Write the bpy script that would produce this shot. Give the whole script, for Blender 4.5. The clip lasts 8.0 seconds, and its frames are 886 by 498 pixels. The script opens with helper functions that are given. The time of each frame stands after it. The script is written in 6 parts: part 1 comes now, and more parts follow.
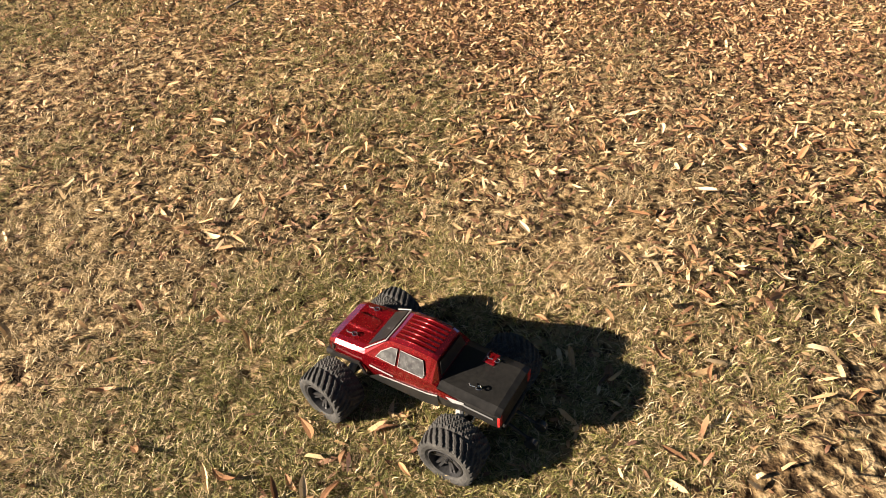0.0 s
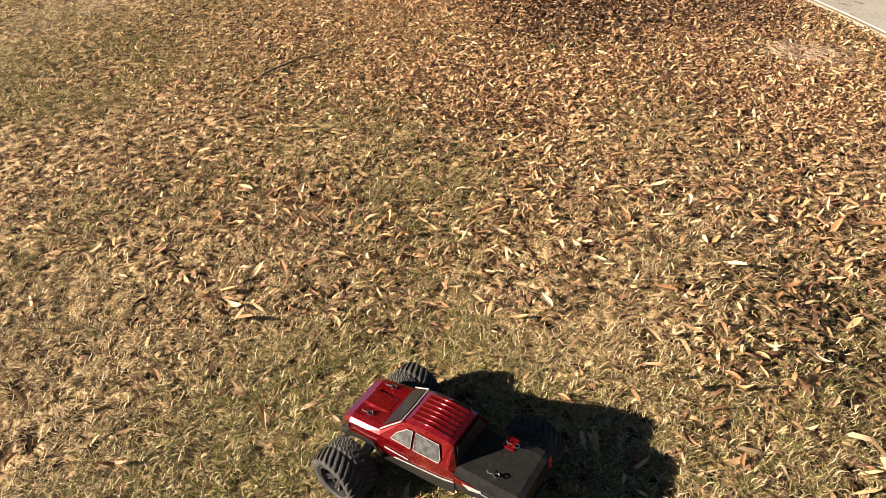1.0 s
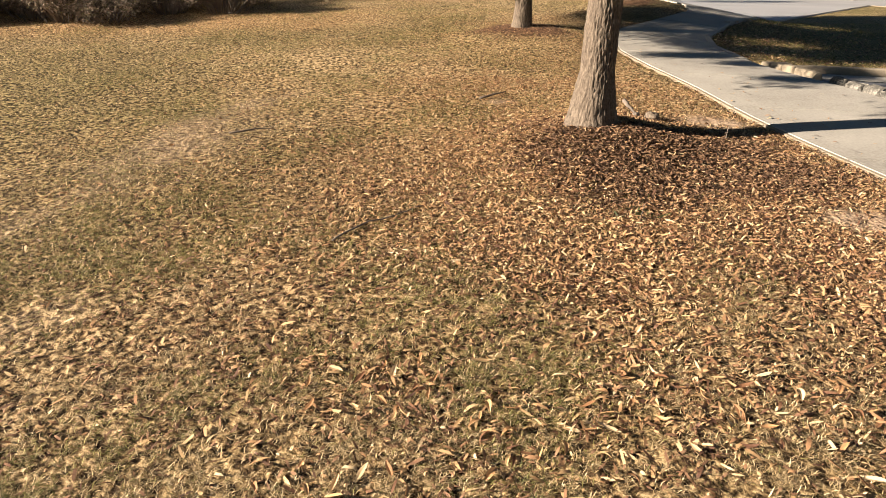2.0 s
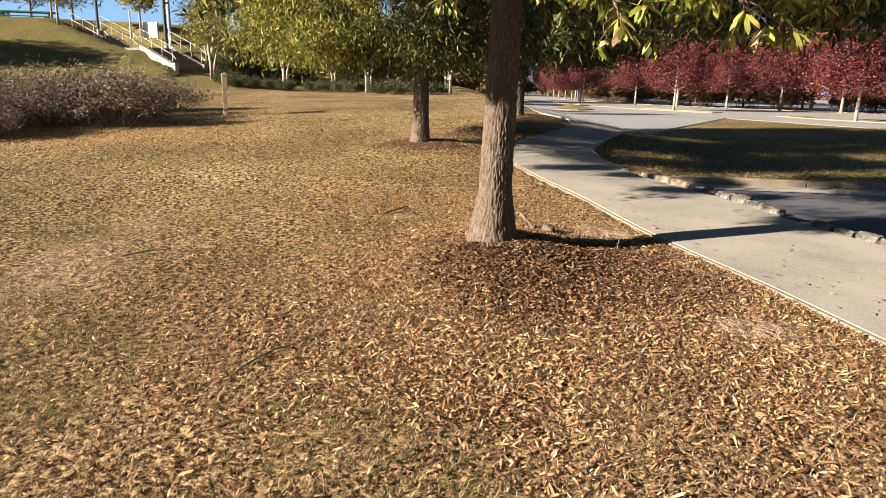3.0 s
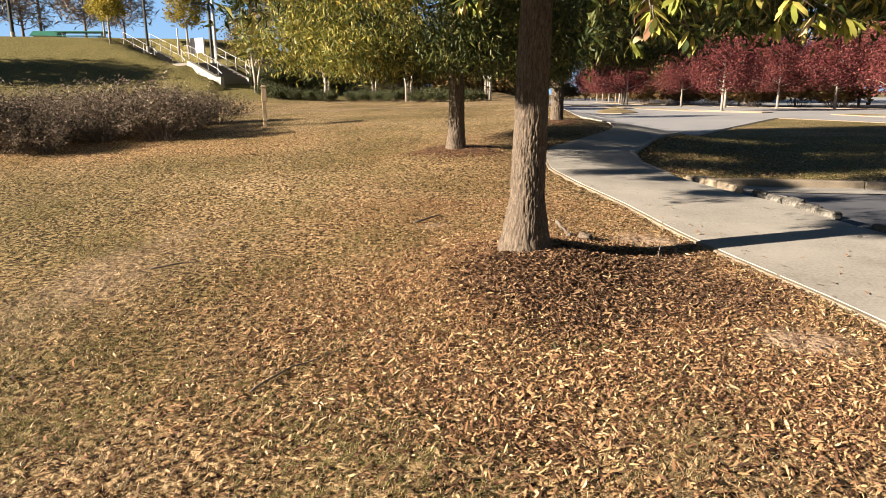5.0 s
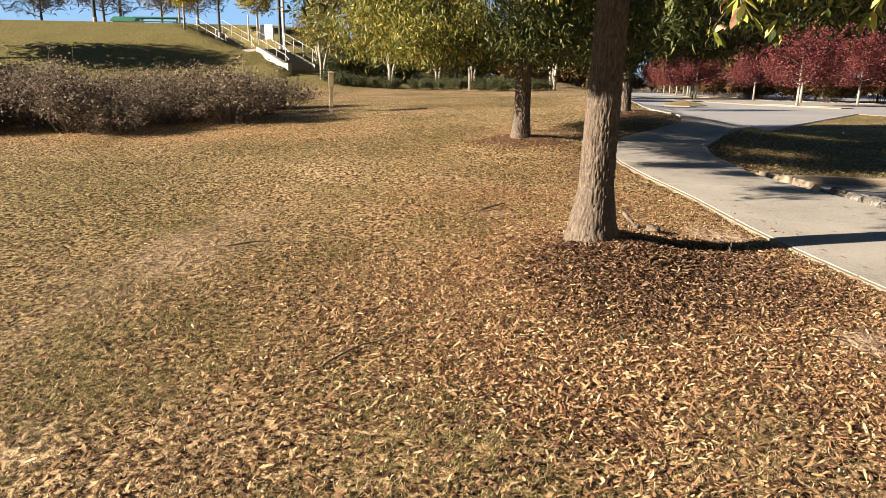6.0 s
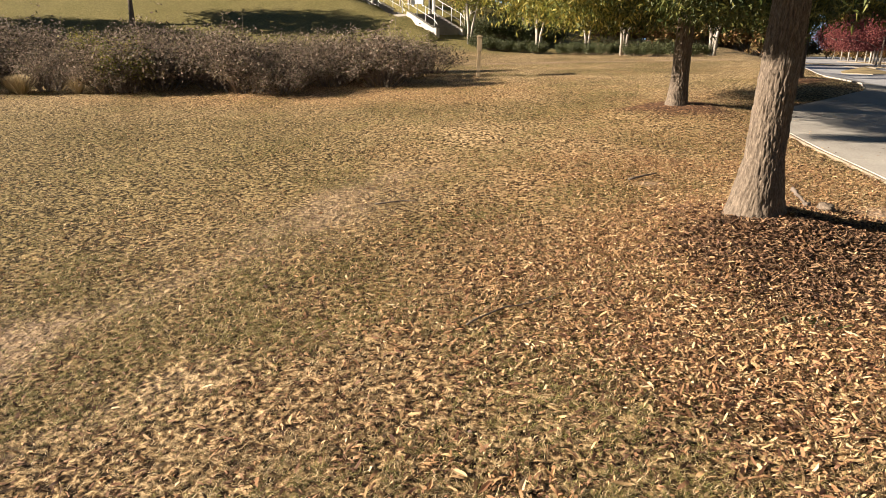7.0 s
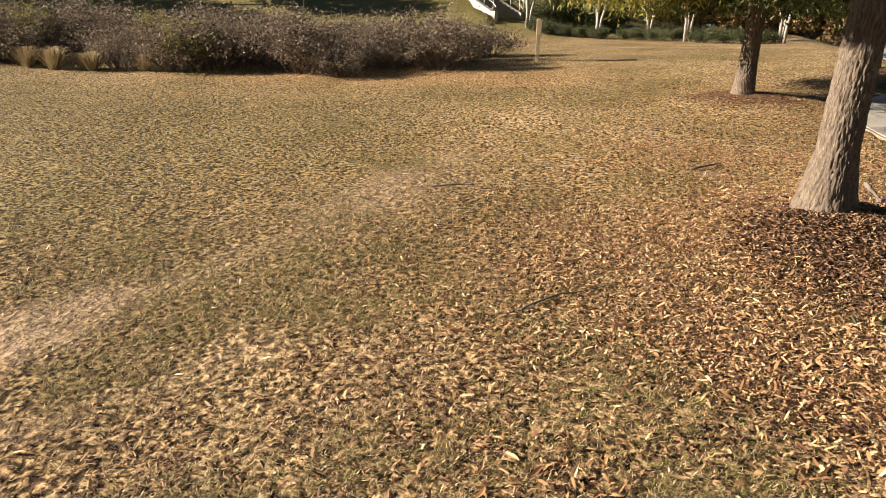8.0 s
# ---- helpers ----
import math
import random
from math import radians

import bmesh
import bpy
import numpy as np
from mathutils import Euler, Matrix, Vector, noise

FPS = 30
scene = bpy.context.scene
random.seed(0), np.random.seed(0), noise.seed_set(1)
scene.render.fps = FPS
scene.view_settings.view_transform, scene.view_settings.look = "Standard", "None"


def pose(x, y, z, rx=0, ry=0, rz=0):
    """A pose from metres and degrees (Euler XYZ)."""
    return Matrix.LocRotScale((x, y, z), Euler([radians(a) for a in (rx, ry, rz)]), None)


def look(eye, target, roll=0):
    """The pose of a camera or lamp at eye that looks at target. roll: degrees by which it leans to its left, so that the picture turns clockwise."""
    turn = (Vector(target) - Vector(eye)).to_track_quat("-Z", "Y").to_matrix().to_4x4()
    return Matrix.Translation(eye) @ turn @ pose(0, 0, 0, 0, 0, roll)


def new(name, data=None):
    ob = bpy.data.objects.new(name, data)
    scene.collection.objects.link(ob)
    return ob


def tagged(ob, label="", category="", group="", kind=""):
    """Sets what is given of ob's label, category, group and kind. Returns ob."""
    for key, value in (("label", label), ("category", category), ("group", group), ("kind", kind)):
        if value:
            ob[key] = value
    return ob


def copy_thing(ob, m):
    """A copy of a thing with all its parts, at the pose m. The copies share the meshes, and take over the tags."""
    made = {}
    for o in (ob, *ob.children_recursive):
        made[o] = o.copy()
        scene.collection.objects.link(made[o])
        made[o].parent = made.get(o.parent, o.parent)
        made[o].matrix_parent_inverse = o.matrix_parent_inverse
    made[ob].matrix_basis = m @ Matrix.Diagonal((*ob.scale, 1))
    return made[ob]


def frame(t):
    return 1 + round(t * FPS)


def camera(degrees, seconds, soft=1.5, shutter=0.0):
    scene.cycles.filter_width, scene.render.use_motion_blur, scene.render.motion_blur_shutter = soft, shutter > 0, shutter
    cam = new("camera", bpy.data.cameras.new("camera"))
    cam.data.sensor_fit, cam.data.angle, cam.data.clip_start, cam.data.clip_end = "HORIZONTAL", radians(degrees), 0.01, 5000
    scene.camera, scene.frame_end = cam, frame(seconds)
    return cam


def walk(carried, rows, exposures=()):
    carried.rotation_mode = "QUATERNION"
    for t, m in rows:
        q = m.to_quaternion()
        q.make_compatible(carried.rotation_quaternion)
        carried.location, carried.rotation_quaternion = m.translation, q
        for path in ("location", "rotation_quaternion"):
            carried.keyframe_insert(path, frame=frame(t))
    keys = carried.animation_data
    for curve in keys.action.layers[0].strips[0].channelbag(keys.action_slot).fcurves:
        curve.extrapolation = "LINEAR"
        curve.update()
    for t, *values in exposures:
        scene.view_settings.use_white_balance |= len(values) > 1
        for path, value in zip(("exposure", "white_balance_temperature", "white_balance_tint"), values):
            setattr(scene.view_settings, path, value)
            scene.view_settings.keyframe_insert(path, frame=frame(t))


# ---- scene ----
cam = camera(66.9, 8.0, soft=0.5)
# seconds, eye, target, roll
PATH = [
    (0, (0.151, 0.235, 1.298), (0.066, 1.829, 0.092), 0.87),
    (0.5, (0.158, 0.254, 1.311), (0.090, 1.909, 0.190), 1.89),
    (1, (0.165, 0.287, 1.321), (-0.010, 1.968, 0.252), 0.04),
    (1.5, (0.077, 0.329, 1.386), (-0.362, 2.026, 0.423), -1.33),
    (2, (-0.199, 0.412, 1.523), (-0.412, 2.250, 0.765), 0.71),
    (2.2, (-0.260, 0.450, 1.565), (-0.424, 2.324, 0.887), 0.04),
    (3.3, (-0.211, 0.478, 1.635), (-0.055, 2.421, 1.187), 1.23),
    (3.5, (-0.198, 0.495, 1.629), (0.009, 2.432, 1.177), 1.01),
    (4, (-0.152, 0.529, 1.638), (0.157, 2.461, 1.224), 3.67),
    (4.5, (-0.138, 0.586, 1.633), (0.041, 2.541, 1.251), 1.57),
    (5, (-0.119, 0.654, 1.612), (-0.188, 2.602, 1.163), -0.27),
    (5.2, (-0.118, 0.652, 1.603), (-0.249, 2.594, 1.145), -0.94),
    (6.3, (-0.223, 0.594, 1.591), (-0.535, 2.504, 1.085), 1.76),
    (6.5, (-0.240, 0.588, 1.584), (-0.664, 2.469, 1.053), 1.40),
    (7, (-0.262, 0.591, 1.570), (-0.879, 2.404, 0.993), 0.71),
    (7.5, (-0.267, 0.587, 1.570), (-0.901, 2.392, 0.987), 0.05),
    (8, (-0.296, 0.574, 1.560), (-1.044, 2.322, 0.937), 1.50),
]
EXPOSURES = [(0.0, 1.88), (1.5, 1.81), (3.3, 1.71), (5.2, 1.72), (8.0, 1.73)]
walk(cam, [(t, look(eye, target, roll)) for t, eye, target, roll in PATH], EXPOSURES)

# ---- light: low sun from the left behind, clear sky ----
SUN_AZ, SUN_EL = 21.0, 20.0          # direction in which shadows fall, and height of the sun
world = bpy.data.worlds.new("sky")
scene.world = world
world.use_nodes = True
wn = world.node_tree.nodes
sky = wn.new("ShaderNodeTexSky")
sky.sky_type = "NISHITA"
sky.sun_disc = False
sky.sun_elevation = radians(SUN_EL)
sky.sun_rotation = radians(270.0 - SUN_AZ)
sky.altitude, sky.air_density, sky.dust_density, sky.ozone_density = 200, 1.0, 0.1, 3.0
wn["Background"].inputs["Strength"].default_value = 0.016
world.node_tree.links.new(sky.outputs[0], wn["Background"].inputs["Color"])
sun_data = bpy.data.lights.new("sun", "SUN")
sun_data.energy, sun_data.angle, sun_data.color = 5.0, radians(0.55), (1.0, 0.845, 0.675)
sun = new("sun", sun_data)
az, el = radians(SUN_AZ), radians(SUN_EL)
sun.matrix_world = look((0, 0, 30), (math.cos(az) * math.cos(el), math.sin(az) * math.cos(el), 30 - math.sin(el)))


# ---- materials ----
def make_mat(name, cols, rough=0.85, scale=8.0, fine=60.0, bump=0.3, spread="noise", metal=0.0, coat=0.0,
             translucent=0.0, spec=0.3, stretch=(1, 1, 1), bump_dist=0.01, alpha=None):
    """Procedural surface: a ramp of colours driven by two scales of noise, or by chance per piece or per island."""
    m = bpy.data.materials.new(name)
    m.use_nodes = True
    nt = m.node_tree
    n, l = nt.nodes, nt.links
    bsdf, out = n["Principled BSDF"], n["Material Output"]
    tc = n.new("ShaderNodeTexCoord")
    mp = n.new("ShaderNodeMapping")
    mp.inputs["Scale"].default_value = stretch
    l.new(tc.outputs["Object"], mp.inputs["Vector"])
    big, small = n.new("ShaderNodeTexNoise"), n.new("ShaderNodeTexNoise")
    big.inputs["Scale"].default_value, big.inputs["Detail"].default_value = scale, 4
    small.inputs["Scale"].default_value, small.inputs["Detail"].default_value = fine, 5
    l.new(mp.outputs[0], big.inputs["Vector"])
    l.new(mp.outputs[0], small.inputs["Vector"])
    mix = n.new("ShaderNodeMath")
    mix.operation = "MULTIPLY_ADD"
    l.new(small.outputs["Fac"], mix.inputs[0])
    mix.inputs[1].default_value = 0.5
    half = n.new("ShaderNodeMath")
    half.operation = "MULTIPLY"
    l.new(big.outputs["Fac"], half.inputs[0])
    half.inputs[1].default_value = 0.5
    l.new(half.outputs[0], mix.inputs[2])
    fac = mix.outputs[0]
    if spread in ("island", "object"):
        info = n.new("ShaderNodeNewGeometry" if spread == "island" else "ShaderNodeObjectInfo")
        rnd = info.outputs["Random Per Island" if spread == "island" else "Random"]
        blend = n.new("ShaderNodeMath")
        blend.operation = "MULTIPLY_ADD"
        l.new(fac, blend.inputs[0])
        blend.inputs[1].default_value = 0.45
        sub = n.new("ShaderNodeMath")
        sub.operation = "MULTIPLY_ADD"
        l.new(rnd, sub.inputs[0])
        sub.inputs[1].default_value, sub.inputs[2].default_value = 0.95, -0.2
        l.new(sub.outputs[0], blend.inputs[2])
        fac = blend.outputs[0]
        lo, hi = 0.0, 1.0
    else:
        lo, hi = 0.3, 0.7
    ramp = n.new("ShaderNodeValToRGB")
    els = ramp.color_ramp.elements
    for i, c in enumerate(cols):
        p = lo + (hi - lo) * i / max(1, len(cols) - 1)
        e = els[i] if i < 2 else els.new(p)
        e.position, e.color = p, (*c, 1)
    l.new(fac, ramp.inputs[0])
    l.new(ramp.outputs[0], bsdf.inputs["Base Color"])
    rr = n.new("ShaderNodeMapRange")
    l.new(small.outputs["Fac"], rr.inputs["Value"])
    rr.inputs["To Min"].default_value, rr.inputs["To Max"].default_value = max(0.03, rough - 0.12), min(1, rough + 0.12)
    l.new(rr.outputs[0], bsdf.inputs["Roughness"])
    bsdf.inputs["Metallic"].default_value = metal
    bsdf.inputs["Specular IOR Level"].default_value = spec
    bsdf.inputs["Coat Weight"].default_value = coat
    bsdf.inputs["Coat Roughness"].default_value = 0.06
    if bump:
        b = n.new("ShaderNodeBump")
        b.inputs["Strength"].default_value, b.inputs["Distance"].default_value = bump, bump_dist
        l.new(mix.outputs[0], b.inputs["Height"])
        l.new(b.outputs[0], bsdf.inputs["Normal"])
    if translucent:
        tr = n.new("ShaderNodeBsdfTranslucent")
        l.new(ramp.outputs[0], tr.inputs["Color"])
        ms = n.new("ShaderNodeMixShader")
        ms.inputs[0].default_value = translucent
        l.new(bsdf.outputs[0], ms.inputs[1])
        l.new(tr.outputs[0], ms.inputs[2])
        l.new(ms.outputs[0], out.inputs["Surface"])
    return m


M_CONCRETE = make_mat("concrete", [(0.26, 0.241, 0.213), (0.375, 0.353, 0.315), (0.455, 0.43, 0.386)], 0.9, 1.6, 45, 0.25, bump_dist=0.004)
M_EDGING = make_mat("edging", [(0.20, 0.165, 0.12), (0.34, 0.285, 0.215)], 0.9, 5, 60, 0.4, bump_dist=0.004)
M_STONE = make_mat("kerb_stone", [(0.045, 0.044, 0.04), (0.12, 0.113, 0.10), (0.34, 0.315, 0.275)], 0.9, 6, 40, 0.8, bump_dist=0.02)
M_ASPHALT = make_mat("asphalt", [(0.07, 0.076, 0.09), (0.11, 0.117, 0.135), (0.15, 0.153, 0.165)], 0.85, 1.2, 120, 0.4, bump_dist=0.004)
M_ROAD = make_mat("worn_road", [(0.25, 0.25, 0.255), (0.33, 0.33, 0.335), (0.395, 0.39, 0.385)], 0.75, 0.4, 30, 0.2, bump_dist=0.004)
M_PAINT_LINE = make_mat("line_paint", [(0.14, 0.14, 0.14), (0.34, 0.34, 0.33)], 0.8, 6, 60, 0.1)
M_BARK = make_mat("oak_bark", [(0.035, 0.028, 0.022), (0.135, 0.106, 0.080), (0.27, 0.220, 0.172)], 0.95, 40, 120, 0.9, stretch=(1.8, 1.8, 0.32), bump_dist=0.012)
M_BARK_PALE = make_mat("pale_bark", [(0.20, 0.17, 0.14), (0.34, 0.31, 0.27), (0.44, 0.41, 0.37)], 0.9, 5, 25, 0.4, stretch=(2, 2, 0.6))
M_TWIG = make_mat("twig", [(0.10, 0.08, 0.065), (0.22, 0.18, 0.15)], 0.9, 8, 40, 0.4)
M_WOOD = make_mat("weathered_wood", [(0.36, 0.27, 0.17), (0.52, 0.41, 0.27), (0.60, 0.50, 0.36)], 0.85, 4, 30, 0.5, stretch=(3, 3, 0.5))
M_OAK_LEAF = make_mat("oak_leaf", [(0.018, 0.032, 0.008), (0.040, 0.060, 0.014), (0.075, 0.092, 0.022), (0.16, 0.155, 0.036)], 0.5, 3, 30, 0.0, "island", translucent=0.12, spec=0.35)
M_OAK_LEAF_YELLOW = make_mat("oak_leaf_yellow", [(0.075, 0.095, 0.02), (0.15, 0.165, 0.032), (0.27, 0.25, 0.05), (0.42, 0.34, 0.08)], 0.5, 3, 30, 0.0, "island", translucent=0.2, spec=0.35)
# brighter copy of the oak leaf, sunlight on the front boughs painted in
M_SUNLIT_BOUGH_LEAF = make_mat("sunlit_bough_leaf", [(0.12, 0.16, 0.03), (0.24, 0.28, 0.05), (0.40, 0.39, 0.09), (0.60, 0.50, 0.14)], 0.45, 3, 30, 0.0, "island", translucent=0.28, spec=0.4)
M_RED_LEAF = make_mat("red_leaf", [(0.05, 0.014, 0.016), (0.11, 0.027, 0.031), (0.20, 0.048, 0.050), (0.25, 0.10, 0.07)], 0.6, 1.5, 20, 0.0, "island", translucent=0.3)
M_YELLOW_LEAF = make_mat("yellow_leaf", [(0.16, 0.14, 0.02), (0.30, 0.24, 0.03), (0.44, 0.35, 0.06)], 0.6, 1.5, 20, 0.0, "island", translucent=0.35)
M_PINE = make_mat("pine_needles", [(0.015, 0.035, 0.018), (0.035, 0.065, 0.03), (0.06, 0.09, 0.035)], 0.6, 1.5, 20, 0.0, "island")
M_DRY_LEAF = make_mat("dry_woods_leaf", [(0.10, 0.085, 0.03), (0.18, 0.12, 0.05), (0.27, 0.15, 0.07), (0.13, 0.13, 0.04)], 0.7, 0.6, 20, 0.0, "island", translucent=0.25)
M_SHRUB_LEAF = make_mat("shrub_leaf", [(0.04, 0.038, 0.02), (0.115, 0.094, 0.064), (0.20, 0.152, 0.118), (0.34, 0.265, 0.215), (0.14, 0.13, 0.052)], 0.8, 1.2, 25, 0.0, "island", translucent=0.25)
M_STRAW = make_mat("straw_grass", [(0.28, 0.22, 0.13), (0.42, 0.34, 0.20), (0.56, 0.46, 0.30)], 0.7, 2, 30, 0.0, "island", translucent=0.3)
M_HEDGE_LEAF = make_mat("hedge_leaf", [(0.025, 0.035, 0.012), (0.06, 0.075, 0.025), (0.10, 0.10, 0.04)], 0.6, 1.5, 25, 0.0, "island", translucent=0.2)
M_LITTER = make_mat("fallen_leaf", [(0.05, 0.028, 0.021), (0.15, 0.074, 0.044), (0.28, 0.152, 0.082), (0.39, 0.226, 0.115), (0.48, 0.302, 0.152), (0.57, 0.395, 0.21), (0.70, 0.55, 0.35)], 0.6, 30, 120, 0.2, "island", translucent=0.15, bump_dist=0.001)
M_LITTER_PIECE = make_mat("fallen_leaf_single", [(0.15, 0.075, 0.04), (0.32, 0.165, 0.08), (0.43, 0.255, 0.12), (0.52, 0.35, 0.175), (0.64, 0.50, 0.32)], 0.6, 30, 120, 0.2, "object", translucent=0.15, bump_dist=0.001)
M_GRASS = make_mat("dormant_grass", [(0.07, 0.048, 0.021), (0.20, 0.140, 0.066), (0.37, 0.275, 0.148), (0.54, 0.415, 0.23), (0.76, 0.62, 0.40)], 0.65, 4, 50, 0.0, "island", translucent=0.08)
M_OLD_LEAF = make_mat("old_leaf", [(0.07, 0.036, 0.022), (0.15, 0.080, 0.046), (0.24, 0.135, 0.078), (0.34, 0.205, 0.12)], 0.8, 20, 80, 0.3, "island", translucent=0.1)
M_MULCH = make_mat("mulch", [(0.045, 0.026, 0.017), (0.12, 0.066, 0.038), (0.23, 0.135, 0.078), (0.36, 0.23, 0.13)], 0.9, 20, 80, 0.3, "island")
M_METAL = make_mat("galvanised_metal", [(0.42, 0.43, 0.44), (0.58, 0.59, 0.60)], 0.45, 6, 40, 0.1, metal=0.8)
M_DARK_METAL = make_mat("dark_metal", [(0.03, 0.035, 0.03), (0.06, 0.065, 0.06)], 0.5, 6, 40, 0.1)
M_WHITE = make_mat("white_panel", [(0.72, 0.72, 0.72), (0.82, 0.82, 0.82)], 0.6, 3, 30, 0.05)
M_GREEN_ROOF = make_mat("green_roof", [(0.03, 0.14, 0.10), (0.05, 0.20, 0.14)], 0.6, 3, 30, 0.05)
M_RISER = make_mat("stair_concrete", [(0.15, 0.14, 0.125), (0.25, 0.23, 0.205)], 0.9, 2, 30, 0.2)


# ---- the lie of the land ----
def smooth(a, b, x):
    x = np.clip((np.asarray(x, float) - a) / (b - a), 0, 1)
    return x * x * (3 - 2 * x)


WALK_LEFT = [(-40, 3.6), (0, 3.05), (3.86, 2.66), (5.02, 2.34), (6.06, 1.99), (6.71, 1.81), (7.74, 1.60), (8.91, 1.30), (10.03, 1.06),
             (10.99, 1.09), (11.94, 1.29), (12.86, 1.94), (14.24, 2.80), (15.37, 2.96), (17.0, 2.6), (60, 2.6)]
WALK_RIGHT = [(-40, 6.2), (0, 5.35), (5.79, 4.16), (6.89, 3.62), (7.28, 3.49), (8.43, 3.10), (9.55, 2.78), (11.12, 2.53), (12.05, 2.61), (13.5, 3.28), (15.18, 4.25), (16.6, 4.9), (60, 8)]
BANK_EDGE = [(-40, 3.6), (0, 2.95), (3.67, 2.50), (5.8, 1.89), (7.43, 1.53), (9.72, 1.02), (11.73, 1.26), (12.65, 1.9), (14.0, 2.75), (15.3, 2.95), (17.0, 2.6), (60, 2.6)]
LOT_EDGE = [(3.16, 10.08), (11.97, 9.57), (29.7, 6.8)]      # where the parking bay meets the grass island


def edge(table, y):
    ys, xs = zip(*table)
    return np.interp(y, ys, xs)


def lot_edge(x):
    xs_, ys_ = zip(*LOT_EDGE)
    return np.interp(x, xs_, ys_)


def lie(x, y):
    """Height of the land, before kerbs."""
    x, y = np.asarray(x, float), np.asarray(y, float)
    d = np.clip(y - 12, 0, 10)
    rise = 0.0717 * (np.minimum(y, 12) - 1.2) + 0.0717 * d - 0.002585 * d * d + 0.02 * np.clip(y - 22, 0, 23)
    rise = np.where(y < -6, 0.0717 * (-7.2) * 1.0, rise)
    cross = 0.0314 * np.clip(x, -7, 4)
    lawn = rise + cross
    lot = np.minimum(np.minimum(rise, 0.50) + cross, 0.60)
    k = smooth(-1.0, 3.0, x - edge(BANK_EDGE, np.minimum(y, 30)))
    z = lawn * (1 - k) + lot * k
    # the lawn falls away towards the path and the parking bay
    crest = np.interp(y, [0, 3, 6, 11, 15, 20], [0.9, 0.8, 0.5, 0.0, 0.6, 1.0])
    z = z - np.interp(y, [9, 15.5], [0.5, 0.0]) * np.interp(x - crest, [0, 0.15, 0.35, 1.0, 1.7, 2.5, 3.6, 6.0], [0, 0.012, 0.052, 0.13, 0.18, 0.27, 0.38, 0.44])
    u = (-x - 2) * 0.30 + (y - 34)
    z = z + 3.95 * smooth(2, 20, u) * smooth(-1, -18, x)
    return z


def swell(x, y):
    """Low mounds at the foot of the trees and soft unevenness of the lawn."""
    x, y = np.asarray(x, float), np.asarray(y, float)
    z = 0.15 * np.exp(-((x - 0.38) ** 2 + (y - 5.6) ** 2) / 0.42) + 0.10 * np.exp(-((x + 0.28) ** 2 + (y - 11.2) ** 2) / 0.8)
    z = z + 0.06 * np.exp(-((x - 1.8) ** 2 + (y - 15.2) ** 2) / 0.8)
    z = z + 0.05 * np.exp(-((x - 0.8) ** 2 + (y - 1.9) ** 2) / 0.30)
    near = smooth(25, 10, np.hypot(x, y))
    z = z + near * (0.012 * np.sin(1.7 * x + 0.6) * np.sin(1.3 * y + 1.1) + 0.006 * np.sin(4.1 * x + 2.0 * y) * np.sin(3.3 * y - 1.2 * x))
    return z * (1 - smooth(-0.7, -0.05, x - edge(WALK_LEFT, y)))


STAIR = (-13.64, 38.3, 2.48, -0.788, 0.616)     # foot of the steps, and their direction


def in_lot(x, y):
    x, y = np.asarray(x, float), np.asarray(y, float)
    return (x > edge(WALK_RIGHT, y)) & (y < lot_edge(x))


def land(x, y):
    """Height of the ground sheet: the lie, the swells, and the drop under the paving."""
    x, y = np.asarray(x, float), np.asarray(y, float)
    z = lie(x, y) + swell(x, y)
    on_walk = (x > edge(WALK_LEFT, y) - 0.02) & (x < edge(WALK_RIGHT, y) + 0.1) & (y < 17)
    z = np.where(on_walk, z - 0.06, z)
    z = np.where(in_lot(x, y), z - 0.20, z)
    # the bank is cut away for the steps
    ax, ay = x - STAIR[0], y - STAIR[1]
    along, over = ax * STAIR[3] + ay * STAIR[4], ax * STAIR[4] - ay * STAIR[3]
    tread = STAIR[2] + np.interp(along, [-1, 0, 2.87, 6.77, 10.6], [0, 0, 0.98, 0.98, 2.17]) - 0.22
    gap = np.maximum(np.maximum(-0.35 - over, over - 2.1), 0.0)
    z = np.where((along > -0.5) & (along < 11.0) & (gap > 0) & (gap < 4), np.maximum(z, tread + 0.20 - 0.30 * gap), z)
    z = np.where((along > -0.6) & (along < 11.0) & (over > -0.35) & (over < 2.1), np.minimum(z, tread), z)
    return z


def at(x, y):
    return float(lie(x, y) + swell(x, y))


# ---- helpers to build with ----
def obj(name, verts, faces, mat, parent=None, label="", smooth_faces=False):
    me = bpy.data.meshes.new(name)
    me.from_pydata([tuple(map(float, v)) for v in verts], [], [tuple(map(int, f)) for f in faces])
    me.materials.append(mat)
    if smooth_faces:
        me.polygons.foreach_set("use_smooth", [True] * len(me.polygons))
    me.update()
    ob = new(name, me)
    if parent is not None:
        ob.parent = parent
    if label:
        ob["label"] = label
    return ob


def part(name, bm, mat, parent=None, label="", smooth_faces=False):
    me = bpy.data.meshes.new(name)
    bm.to_mesh(me)
    bm.free()
    me.materials.append(mat)
    if smooth_faces:
        me.polygons.foreach_set("use_smooth", [True] * len(me.polygons))
    ob = new(name, me)
    if parent is not None:
        ob.parent = parent
    if label:
        ob["label"] = label
    return ob


def empty(name, x, y, z, rz=0.0, label="", category="", group=""):
    ob = new(name)
    ob.empty_display_size = 0.1
    ob.matrix_basis = pose(x, y, z, 0, 0, rz)
    return tagged(ob, label, category, group)


